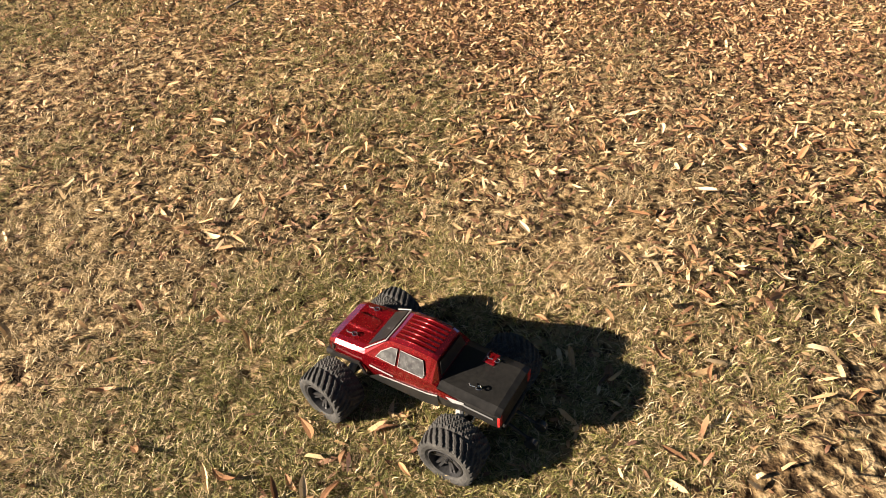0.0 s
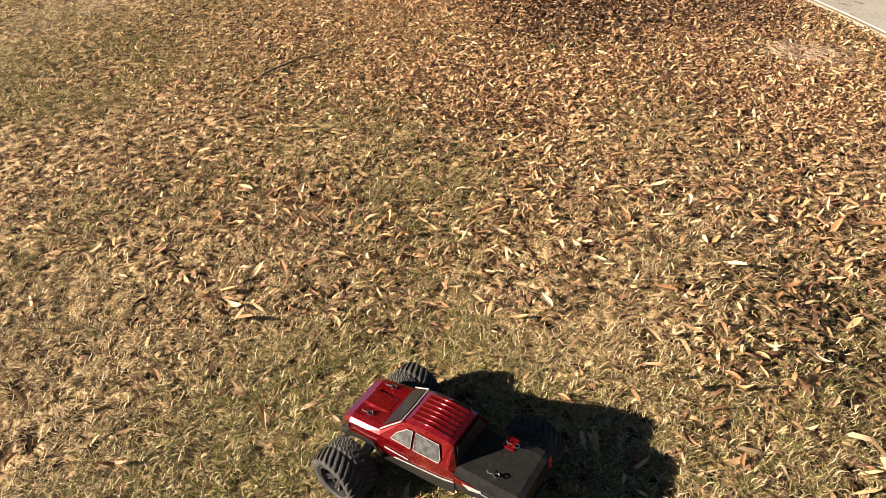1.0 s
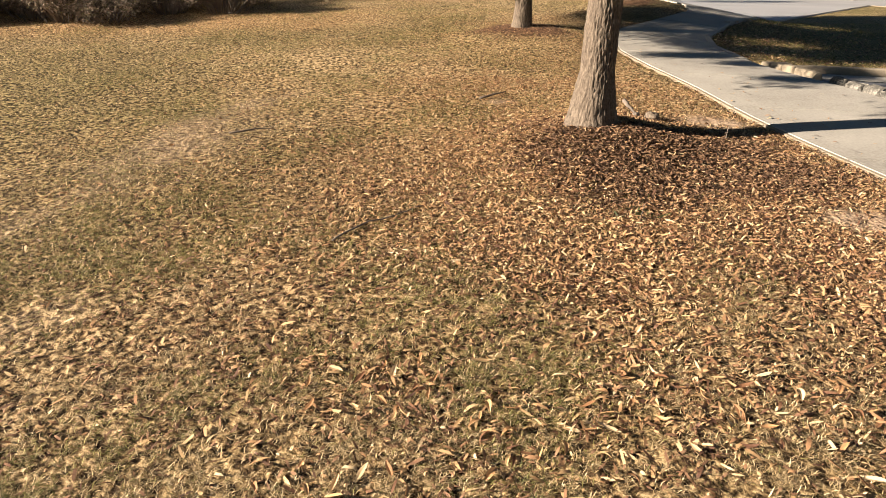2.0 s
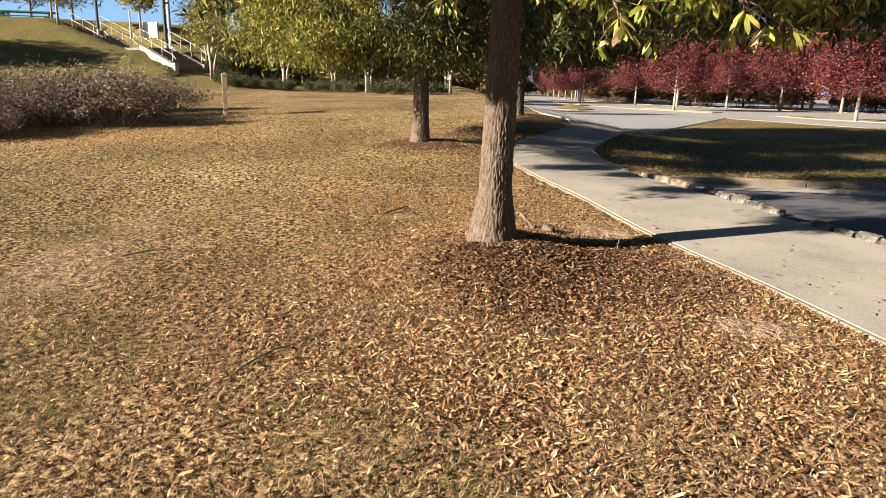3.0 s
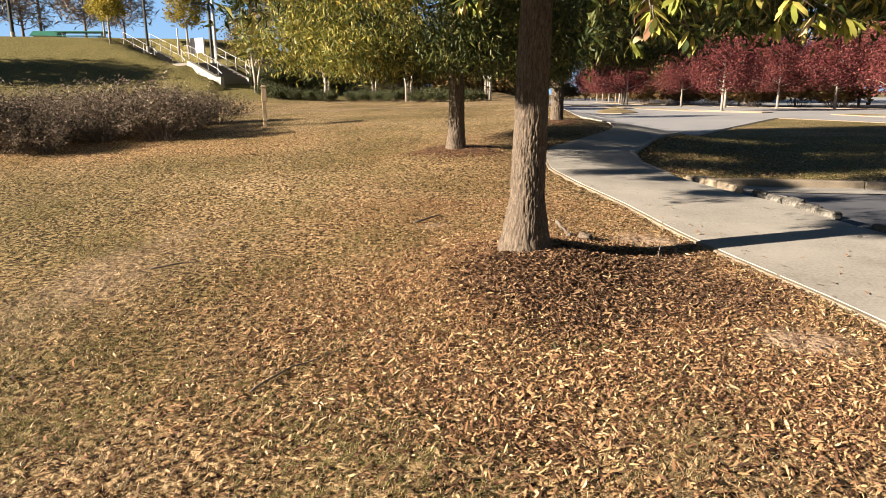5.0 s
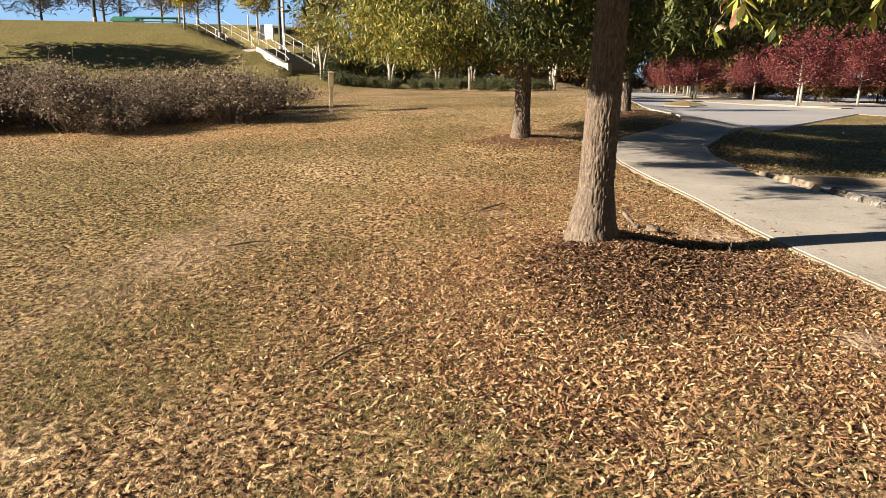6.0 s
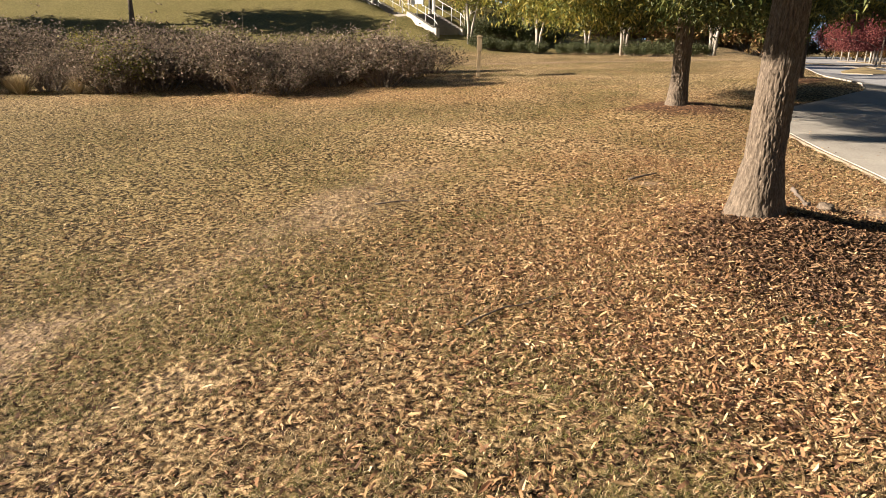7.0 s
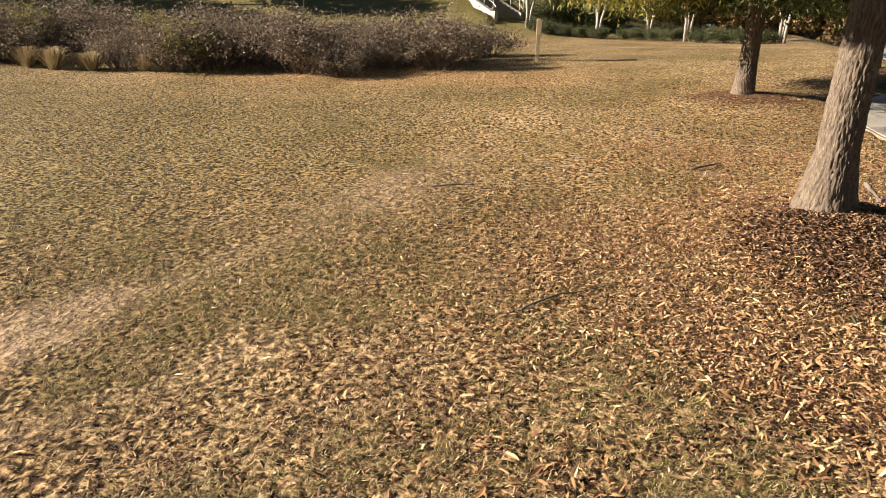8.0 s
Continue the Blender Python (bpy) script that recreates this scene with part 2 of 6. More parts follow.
def box_bm(sx, sy, sz, at=(0, 0, 0), bevel=0.0, segs=2, bm=None, turn=None):
    bm = bm or bmesh.new()
    made = bmesh.ops.create_cube(bm, size=1.0)["verts"]
    m = Matrix.Translation(at) @ (turn or Matrix()) @ Matrix.Diagonal((sx, sy, sz, 1))
    bmesh.ops.transform(bm, matrix=m, verts=made)
    if bevel:
        es = {e for v in made for e in v.link_edges}
        bmesh.ops.bevel(bm, geom=list(es), offset=bevel, segments=segs, affect="EDGES", profile=0.5)
    return bm


def tube(points, radii, sides=8, bumpy=0.0, seed=0):
    """Verts and faces of a round limb along the points."""
    rng = np.random.default_rng(seed)
    verts, faces = [], []
    n = len(points)
    for i, (p, r) in enumerate(zip(points, radii)):
        a = Vector(points[max(0, i - 1)])
        b = Vector(points[min(n - 1, i + 1)])
        q = (b - a).to_track_quat("Z", "Y")
        for k in range(sides):
            an = 2 * math.pi * k / sides
            rr = r * (1 + bumpy * rng.normal())
            verts.append(Vector(p) + q @ Vector((rr * math.cos(an), rr * math.sin(an), 0)))
    for i in range(n - 1):
        for k in range(sides):
            faces.append((i * sides + k, i * sides + (k + 1) % sides, (i + 1) * sides + (k + 1) % sides, (i + 1) * sides + k))
    faces.append(tuple(range((n - 1) * sides, n * sides)))
    faces.append(tuple(reversed(range(sides))))
    return verts, faces


def many(name, V, Fq, mat, parent=None, smooth_faces=False):
    """One mesh from arrays: V (n, 3) and Fq (m, 3) or (m, 4)."""
    me = bpy.data.meshes.new(name)
    V, Fq = np.asarray(V, np.float32), np.asarray(Fq, np.int32)
    k = Fq.shape[1]
    me.vertices.add(len(V))
    me.vertices.foreach_set("co", V.ravel())
    me.loops.add(Fq.size)
    me.loops.foreach_set("vertex_index", Fq.ravel())
    me.polygons.add(len(Fq))
    me.polygons.foreach_set("loop_start", np.arange(0, Fq.size, k, dtype=np.int32))
    me.polygons.foreach_set("loop_total", np.full(len(Fq), k, np.int32))
    if smooth_faces:
        me.polygons.foreach_set("use_smooth", np.ones(len(Fq), bool))
    me.materials.append(mat)
    me.update(calc_edges=True)
    ob = new(name, me)
    if parent is not None:
        ob.parent = parent
    return ob


def turns(rng, n, tilt=0.4, heading=None, droop=0.0):
    """n rotation matrices: a free heading, tilted by about tilt radians, the tip hanging by droop."""
    h = rng.uniform(0, 2 * np.pi, n) if heading is None else heading
    a, b = rng.normal(0, tilt, n), rng.normal(droop, tilt, n)
    ch, sh, ca, sa, cb, sb = np.cos(h), np.sin(h), np.cos(a), np.sin(a), np.cos(b), np.sin(b)
    o, e = np.zeros(n), np.ones(n)
    Rz = np.stack([ch, -sh, o, sh, ch, o, o, o, e], 1).reshape(n, 3, 3)
    Rx = np.stack([e, o, o, o, ca, -sa, o, sa, ca], 1).reshape(n, 3, 3)
    Ry = np.stack([cb, o, sb, o, e, o, -sb, o, cb], 1).reshape(n, 3, 3)
    return Rz @ Rx @ Ry


# a lance-shaped leaf, 1 long along x, in four triangles
LEAF_V = np.array([(0, 0, 0), (0.24, 0.125, 0.03), (0.24, -0.125, 0.03), (0.76, 0.115, 0.02), (0.76, -0.115, 0.02), (1, 0, -0.05)])
LEAF_F = np.array([(0, 2, 1), (1, 2, 4), (1, 4, 3), (3, 4, 5)])


# the same, more plainly, in two triangles folded along the rib
FOLD_V = np.array([(0, 0, 0), (0.42, 0.155, 0.04), (0.42, -0.155, 0.04), (1, 0, -0.03)])
FOLD_F = np.array([(0, 3, 1), (0, 2, 3)])


def leaves(name, centres, sizes, R, mat, parent=None, rng=None, curl=0.25, wide=1.0, plain=False):
    n = len(centres)
    shape, tris = (FOLD_V, FOLD_F) if plain else (LEAF_V, LEAF_F)
    V = np.repeat(shape[None] - np.array([0.5, 0, 0]), n, 0)
    V[:, :, 1] *= np.reshape(wide, (-1, 1))
    c = rng.normal(0, curl, n)[:, None]
    V[:, :, 2] += c * (V[:, :, 0] ** 2) + np.abs(rng.normal(0, curl, n))[:, None] * np.abs(V[:, :, 1]) * 1.2
    V = V * np.asarray(sizes)[:, None, None]
    V = np.einsum("nij,nkj->nki", R, V) + np.asarray(centres)[:, None]
    Fq = tris[None] + len(shape) * np.arange(n)[:, None, None]
    return many(name, V.reshape(-1, 3), Fq.reshape(-1, 3), mat, parent)


# ---- ground sheet ----
def ground_mat():
    m = bpy.data.materials.new("lawn_ground")
    m.use_nodes = True
    nt = m.node_tree
    n, l = nt.nodes, nt.links
    bsdf = n["Principled BSDF"]
    tc = n.new("ShaderNodeTexCoord")

    def noise_tex(scale, detail=5):
        t = n.new("ShaderNodeTexNoise")
        t.inputs["Scale"].default_value, t.inputs["Detail"].default_value = scale, detail
        l.new(tc.outputs["Object"], t.inputs["Vector"])
        return t.outputs["Fac"]

    def ramp(fac, stops):
        r = n.new("ShaderNodeValToRGB")
        for i, (p, c) in enumerate(stops):
            e = r.color_ramp.elements[i] if i < 2 else r.color_ramp.elements.new(p)
            e.position, e.color = p, (*c, 1)
        l.new(fac, r.inputs[0])
        return r.outputs[0]

    def mixed(fac, a, b):
        x = n.new("ShaderNodeMix")
        x.data_type = "RGBA"
        l.new(fac, x.inputs["Factor"])
        l.new(a, x.inputs["A"])
        l.new(b, x.inputs["B"])
        return x.outputs["Result"]

    def attr(name):
        a = n.new("ShaderNodeAttribute")
        a.attribute_name = name
        return a.outputs["Fac"]

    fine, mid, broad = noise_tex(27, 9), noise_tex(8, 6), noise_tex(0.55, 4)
    # lowest stops near black: shade in the gaps between blades painted into the colour
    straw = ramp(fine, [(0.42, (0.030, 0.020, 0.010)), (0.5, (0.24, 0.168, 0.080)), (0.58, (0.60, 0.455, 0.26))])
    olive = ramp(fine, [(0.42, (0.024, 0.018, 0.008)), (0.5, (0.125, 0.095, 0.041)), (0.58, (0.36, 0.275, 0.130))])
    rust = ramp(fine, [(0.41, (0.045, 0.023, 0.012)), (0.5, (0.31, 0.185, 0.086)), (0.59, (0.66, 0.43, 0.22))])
    soil = ramp(mid, [(0.35, (0.25, 0.172, 0.115)), (0.65, (0.46, 0.34, 0.24))])
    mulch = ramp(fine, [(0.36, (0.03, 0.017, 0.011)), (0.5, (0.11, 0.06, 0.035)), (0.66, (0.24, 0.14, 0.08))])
    lush = ramp(mid, [(0.3, (0.105, 0.098, 0.033)), (0.7, (0.215, 0.19, 0.072))])
    step = n.new("ShaderNodeMapRange")
    step.inputs["From Min"].default_value, step.inputs["From Max"].default_value = 0.42, 0.60
    l.new(broad, step.inputs["Value"])
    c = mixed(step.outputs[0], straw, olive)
    step2 = n.new("ShaderNodeMapRange")
    step2.inputs["From Min"].default_value, step2.inputs["From Max"].default_value = 0.50, 0.66
    l.new(mid, step2.inputs["Value"])
    dim = n.new("ShaderNodeMath")
    dim.operation = "MULTIPLY"
    l.new(step2.outputs[0], dim.inputs[0])
    dim.inputs[1].default_value = 0.25
    c = mixed(dim.outputs[0], c, rust)
    tone = n.new("ShaderNodeMapRange")
    tone.inputs["From Min"].default_value, tone.inputs["From Max"].default_value, tone.inputs["To Max"].default_value = 0.48, 0.70, 0.40
    l.new(noise_tex(0.9, 3), tone.inputs["Value"])
    c = mixed(tone.outputs[0], c, rust)
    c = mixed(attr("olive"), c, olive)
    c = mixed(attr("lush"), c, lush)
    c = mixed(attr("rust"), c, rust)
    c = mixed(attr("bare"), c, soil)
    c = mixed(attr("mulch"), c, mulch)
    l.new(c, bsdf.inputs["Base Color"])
    bsdf.inputs["Roughness"].default_value = 0.95
    bsdf.inputs["Specular IOR Level"].default_value = 0.1
    b = n.new("ShaderNodeBump")
    b.inputs["Strength"].default_value, b.inputs["Distance"].default_value = 0.9, 0.03
    l.new(fine, b.inputs["Height"])
    b2 = n.new("ShaderNodeBump")
    b2.inputs["Strength"].default_value, b2.inputs["Distance"].default_value = 0.5, 0.08
    l.new(mid, b2.inputs["Height"])
    l.new(b.outputs[0], b2.inputs["Normal"])
    l.new(b2.outputs[0], bsdf.inputs["Normal"])
    return m


def ladder(stops):
    """Grid lines: runs of even steps between the stops (value, step)."""
    out = []
    for (a, s), (b, _) in zip(stops, stops[1:]):
        out += list(np.arange(a, b - s * 0.5, s))
    return np.array(out + [stops[-1][0]])


def segment_gap(x, y, pts):
    """Distance from each place to a broken line."""
    best = np.full(np.shape(x), 1e9)
    for (ax, ay), (bx, by) in zip(pts, pts[1:]):
        dx, dy = bx - ax, by - ay
        t = np.clip(((x - ax) * dx + (y - ay) * dy) / (dx * dx + dy * dy), 0, 1)
        best = np.minimum(best, np.hypot(x - ax - t * dx, y - ay - t * dy))
    return best


BARE_TRACK = [(-6.0, 0.3), (-4.6, 1.6), (-3.85, 2.35), (-3.6, 2.8), (-3.42, 3.25), (-3.2, 3.65), (-3.12, 4.2), (-3.08, 4.95), (-3.02, 5.5), (-3.1, 6.0), (-2.9, 6.7), (-2.6, 7.3)]
SIDE_RUT = [(-3.3, 1.2), (-2.85, 1.8), (-2.62, 2.3), (-2.46, 2.7), (-2.3, 3.0)]


def bare(x, y):
    wob = 0.25 * np.sin(3.1 * x + 1.3 * y) + 0.2 * np.sin(2.3 * y - 1.7 * x) + 0.15 * np.sin(6.1 * x) * np.sin(5.3 * y)
    track = smooth(0.46, 0.02, segment_gap(x, y, BARE_TRACK) + 0.45 * wob) * np.interp(y, [2.5, 3.6, 4.5, 7.0], [0.66, 0.62, 0.52, 0.45])
    faint = smooth(0.9, 0.15, segment_gap(x, y, [(-3.1, 3.9), (-3.0, 4.8), (-2.9, 5.7), (-2.5, 7.2)]) + 0.8 * wob) * 0.2
    rut = smooth(0.20, 0.03, segment_gap(x, y, SIDE_RUT) + 0.25 * wob) * 0.28
    track = np.maximum(np.maximum(track, faint), rut)
    spots = 0.0
    for px, py, r in ((1.83, 4.40, 0.32), (1.46, 6.47, 0.36), (-0.4, 6.9, 0.16)):
        spots = np.maximum(spots, smooth(1.5, 0.4, np.hypot(x - px, (y - py) * 1.4) / r + wob))
    far_track = smooth(0.45, 0.1, np.abs(y - 23.5 - 0.12 * (x + 3)) + 0.3 * wob) * smooth(-12, -7, x) * smooth(2.5, 0, x) * 0.8
    return np.clip(np.maximum(np.maximum(track, spots), far_track), 0, 1)


def mulch(x, y):
    wob = 0.10 * np.sin(4 * x + 2 * y) + 0.08 * np.sin(7 * y - 3 * x)
    a = 0.9 * smooth(1.1, 0.3, np.hypot((x - 0.8) * 0.75, (y - 5.25)) + 1.5 * wob)
    b = smooth(0.85, 0.45, np.hypot(x + 0.28, y - 11.1) + wob)
    c = smooth(0.8, 0.4, np.hypot(x - 1.8, y - 15.1) + wob)
    return np.clip(a + b + c, 0, 1) * (x < edge(WALK_LEFT, y))


xs = ladder([(-1500, 300), (-300, 40), (-100, 5), (-40, 1.0), (-14, 0.3), (-5, 0.09), (4.2, 0.3), (14, 1.0), (40, 5), (120, 40), (300, 300), (1500, 300)])
ys = ladder([(-1500, 300), (-300, 40), (-60, 6), (-12, 0.5), (-1, 0.09), (9.5, 0.15), (20, 0.5), (60, 2.0), (120, 20), (300, 300), (1800, 300)])
GX, GY = np.meshgrid(xs, ys)
GZ = land(GX, GY)
nx, ny = len(xs), len(ys)
V = np.stack([GX, GY, GZ], -1).reshape(-1, 3)
i, j = np.meshgrid(np.arange(nx - 1), np.arange(ny - 1))
a = (j * nx + i).ravel()
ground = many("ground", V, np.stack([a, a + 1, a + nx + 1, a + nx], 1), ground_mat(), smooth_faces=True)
hill_u = (-GX - 2) * 0.30 + (GY - 34)
masks = {
    # mulch also darkens the near lawn, beyond the rings round the trees
    "olive": smooth(-1.8, -4.2, GX + 0.25 * (GY - 4)) * smooth(12, 8, GY), "bare": bare(GX, GY), "mulch": np.maximum(mulch(GX, GY), (0.32 * smooth(7.0, 4.2, GY) * smooth(-1.0, 0.4, GY) * smooth(-6.5, -3.0, GX) * smooth(3.2, 2.4, GX)) * (1 - bare(GX, GY))),
    "lush": np.clip(smooth(1, 7, hill_u) * smooth(4, -8, GX) * 0.85 + 0.35 * smooth(9.2, 11, GY) * (GX > edge(WALK_RIGHT, GY)), 0, 1),
    "rust": np.clip(0.75 * smooth(2.6, 0.6, np.abs(GY - 13.2 - 0.16 * (GX + 6))) * smooth(-13, -8, GX) * smooth(-1.5, -4.5, GX)
                    + 0.30 * smooth(2.5, 0.9, np.hypot((GX - 0.2) * 0.9, GY - 5.0)), 0, 1),
}
for key, value in masks.items():
    at_layer = ground.data.attributes.new(key, "FLOAT", "POINT")
    at_layer.data.foreach_set("value", np.asarray(value, np.float32).ravel())
tagged(ground, "dormant straw-coloured lawn with bare earth patches", "ground", kind="structure")


# ---- paving ----
def strip(name, left, right, y0, y1, step, lift, depth, mat, parent=None, gap=0.0, across=6):
    """A slab between two edge tables, with thickness, laid on the lie of the land."""
    rows = np.arange(y0, y1 + 1e-6, step)
    top = []
    for y in rows:
        for k in range(across + 1):
            x = edge(left, y) * (1 - k / across) + edge(right, y) * k / across
            top.append((x, y, float(lie(x, y)) + lift))
    m = across + 1
    nr = len(rows)
    verts = top + [(x, y, z - depth) for x, y, z in top]
    faces = []
    for r in range(nr - 1):
        for k in range(across):
            q = r * m + k
            faces.append((q, q + 1, q + m + 1, q + m))
    off = nr * m
    rim = [k for k in range(m)] + [r * m + m - 1 for r in range(1, nr)] + [(nr - 1) * m + k for k in range(m - 2, -1, -1)] + [r * m for r in range(nr - 2, 0, -1)]
    for p, q in zip(rim, rim[1:] + rim[:1]):
        faces.append((p, p + off, q + off, q))
    return obj(name, verts, faces, mat, parent)


walkway = tagged(new("pavement"), "pale concrete footpath with joints, curving past the trees", "path", kind="structure")
cuts = [-12, -9, -6.5, -3.5, -2.0, -0.5, 1.0, 2.5, 4.0, 5.5, 7.0, 8.5, 10.0, 11.5, 13.0, 14.5, 16.0, 17.2]
for y0, y1 in zip(cuts, cuts[1:]):
    nstep = max(2, round((y1 - y0 - 0.02) / 0.35))
    strip("slab", WALK_LEFT, WALK_RIGHT, y0 + 0.012, y1 - 0.012, (y1 - y0 - 0.024) / nstep, 0.022, 0.09, M_CONCRETE, walkway)

edging = tagged(new("trim"), "thin pale concrete edging between lawn and path", "edging", kind="structure")
EDGE_L = [(y, x - 0.04) for y, x in WALK_LEFT]
ye = -3.0
while ye < 12.6:
    strip("edging_piece", EDGE_L, [(y, x - 0.004) for y, x in WALK_LEFT], ye, ye + 0.9 - 0.008, 0.223, 0.016, 0.10, M_EDGING, edging, across=1)
    ye += 0.9

# parking bay: asphalt below the path
lot_rows = np.arange(-14, 10.3, 0.3)
lv, lf = [], []
across = 14
for y in lot_rows:
    x0 = float(edge(WALK_RIGHT, y)) + 0.06
    for k in range(across + 1):
        x = x0 + (k / across) ** 1.6 * 26
        yy = min(y, float(lot_edge(x))) if y > 6.5 else y
        lv.append((x, yy, float(lie(x, yy)) - 0.085))
for r in range(len(lot_rows) - 1):
    for k in range(across):
        q = r * (across + 1) + k
        lf.append((q, q + 1, q + across + 2, q + across + 1))
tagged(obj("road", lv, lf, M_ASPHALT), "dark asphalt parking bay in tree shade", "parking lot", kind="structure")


def painted_line(p, q, width, lift, name="trim"):
    d = (Vector(q) - Vector(p)).normalized()
    s = Vector((-d.y, d.x)) * width / 2
    vs, fs = [], []
    nseg = 12
    for k in range(nseg + 1):
        c = Vector(p).lerp(Vector(q), k / nseg)
        for sg in (1, -1):
            e = c + s * sg
            vs.append((e.x, e.y, float(lie(e.x, e.y)) + lift))
    for k in range(nseg):
        fs.append((2 * k, 2 * k + 1, 2 * k + 3, 2 * k + 2))
    ob = obj(name, vs, fs, M_PAINT_LINE)
    return tagged(ob, "worn white bay line painted on the asphalt", "road marking", kind="structure")


for yb in (2.2, 5.0):
    painted_line((float(edge(WALK_RIGHT, yb)) + 0.5, yb), (float(edge(WALK_RIGHT, yb)) + 5.6, yb + 0.35), 0.09, -0.080)

# kerb between the bay and the grass island, in stones
kerb = tagged(new("kerb"), "pale concrete kerb round the grass island", "kerb", kind="structure")


def kerb_run(points, parent, length=2.2, w=0.14, h=0.14, lift=0.03, mat=M_EDGING):
    pts = [Vector(p) for p in points]
    for p, q in zip(pts, pts[1:]):
        total = (q - p).length
        count = max(1, round(total / length))
        for k in range(count):
            c = p.lerp(q, (k + 0.5) / count)
            an = math.atan2(q.y - p.y, q.x - p.x)
            z = float(lie(c.x, c.y))
            bm = box_bm(total / count - 0.01, w, h, bevel=0.012, segs=1)
            ob = part("kerb_stone", bm, mat, parent)
            z2 = float(lie(*(c + (q - p).normalized() * 0.3)))
            ob.matrix_basis = pose(c.x, c.y, z + lift - h / 2, 0, -math.degrees(math.atan2(z2 - z, 0.3)), math.degrees(an))


kerb_run([(2.93, 9.98), (3.29, 10.12), (7.33, 9.88), (11.97, 9.60), (22.0, 8.02)], kerb, lift=0.012)
kerb_run([(2.70, 10.06), (2.57, 11.12), (2.66, 12.06), (3.32, 13.5), (4.29, 15.18), (4.97, 16.6), (8.2, 22.0), (12.5, 29.0)], kerb, lift=0.030, length=1.1, w=0.10, mat=M_CONCRETE)
# apron of concrete gutter along the island
gx = np.arange(3.16, 22.0, 0.4)
gv, gf = [], []
for x in gx:
    for dy in (-0.09, -0.30, -0.52):
        y = float(lot_edge(x)) + dy
        gv.append((x, y, float(lie(x, y)) - 0.074))
for k in range(len(gx) - 1):
    for r in (0, 1):
        gf.append((3 * k + r, 3 * k + r + 1, 3 * k + r + 4, 3 * k + r + 3))
tagged(obj("trim", gv, gf, M_CONCRETE), "pale concrete gutter beside the asphalt", "gutter", kind="structure")


def wheel_stop(p, q, seed, pale=False):
    """A weathered parking stop: a lumpy bar of concrete in short lengths."""
    rng = random.Random(seed)
    p, q = Vector(p), Vector(q)
    total = (q - p).length
    an = math.degrees(math.atan2(q.y - p.y, q.x - p.x))
    c = (p + q) / 2
    z0 = float(lie(c.x, c.y))
    slope = math.degrees(math.atan2(float(lie(q.x, q.y)) - float(lie(p.x, p.y)), total))
    top = empty("parking_stop", c.x, c.y, z0 - 0.03, an, "weathered concrete parking stop with dark stains beside the path", "parking stop", "parking stops")
    top.matrix_basis = pose(c.x, c.y, z0 - 0.03, 0, -slope, an)
    count = max(2, round(total / 0.24))
    for k in range(count):
        ln = total / count
        bm = box_bm(ln * rng.uniform(0.9, 0.99), 0.13 * rng.uniform(0.8, 1.1), 0.115 * rng.uniform(0.75, 1.1), (0, 0, 0.045), 0.025, 2)
        for v in bm.verts:
            v.co += Vector((rng.gauss(0, 0.006), rng.gauss(0, 0.006), rng.gauss(0, 0.006)))
            if v.co.z > 0.07:
                v.co.y *= 0.75
        ob = part("block", bm, M_EDGING if pale else M_STONE, top, smooth_faces=False)
        ob.matrix_basis = pose(-total / 2 + (k + 0.5) * ln, rng.gauss(0, 0.012), 0, 0, 0, rng.gauss(0, 3))


wheel_stop((2.94, 9.66), (3.20, 8.83), 1, True)
wheel_stop((3.23, 8.55), (3.58, 7.34), 2)
wheel_stop((3.69, 6.96), (4.27, 5.77), 3)
wheel_stop((4.42, 5.43), (4.98, 3.98), 4)

# far road and parking, worn and pale, with the tree strips on it
FAR_LEFT = [(16.6, 2.75), (18, 2.6), (22, 2.9), (30, 4.0), (40, 5.5), (60, 7.5), (150, 12)]
ISLAND_L = [(16.6, 4.98), (22, 8.3), (29, 12.6)]
ISLAND_R = [(6.0, 27.0), (10, 24.0), (17, 18.5), (20.6, 15.6), (24, 14.2), (29, 12.75)]
for left, right, y0, y1, step, across in ((FAR_LEFT, ISLAND_L, 16.62, 29.02, 0.62, 8), (ISLAND_R, [(0, 75), (30, 75)], 6.0, 29.0, 0.5, 24), (FAR_LEFT, [(29, 80), (150, 150)], 29.02, 149.02, 2.0, 40)):
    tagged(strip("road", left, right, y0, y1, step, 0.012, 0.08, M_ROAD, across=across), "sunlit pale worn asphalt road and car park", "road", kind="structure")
M_ISLAND = make_mat("strip_grass", [(0.10, 0.075, 0.035), (0.23, 0.175, 0.085), (0.36, 0.285, 0.14)], 0.95, 1.1, 30, 0.6, bump_dist=0.03)


def grass_island(outline, lift=0.05, label="strip of dry grass with kerb between parking rows"):
    """Raised grass strip: a kerbed prism with a soft top."""
    bm = bmesh.new()
    ring = [bm.verts.new((x, y, float(lie(x, y)) + lift)) for x, y in outline]
    lid = bm.faces.new(ring)
    low = [bm.verts.new((x, y, float(lie(x, y)) - 0.1)) for x, y in outline]
    for k in range(len(ring)):
        bm.faces.new((ring[k - 1], low[k - 1], low[k], ring[k]))
    bmesh.ops.inset_region(bm, faces=[lid], thickness=0.12)
    crown = set(bmesh.ops.poke(bm, faces=[lid], offset=0.22)["faces"])
    bmesh.ops.recalc_face_normals(bm, faces=bm.faces)
    for f in bm.faces:
        f.material_index = 0 if f in crown else 1
    ob = part("ground", bm, M_ISLAND)
    ob.data.materials.append(M_EDGING)
    return tagged(ob, label, "grass strip", kind="structure")


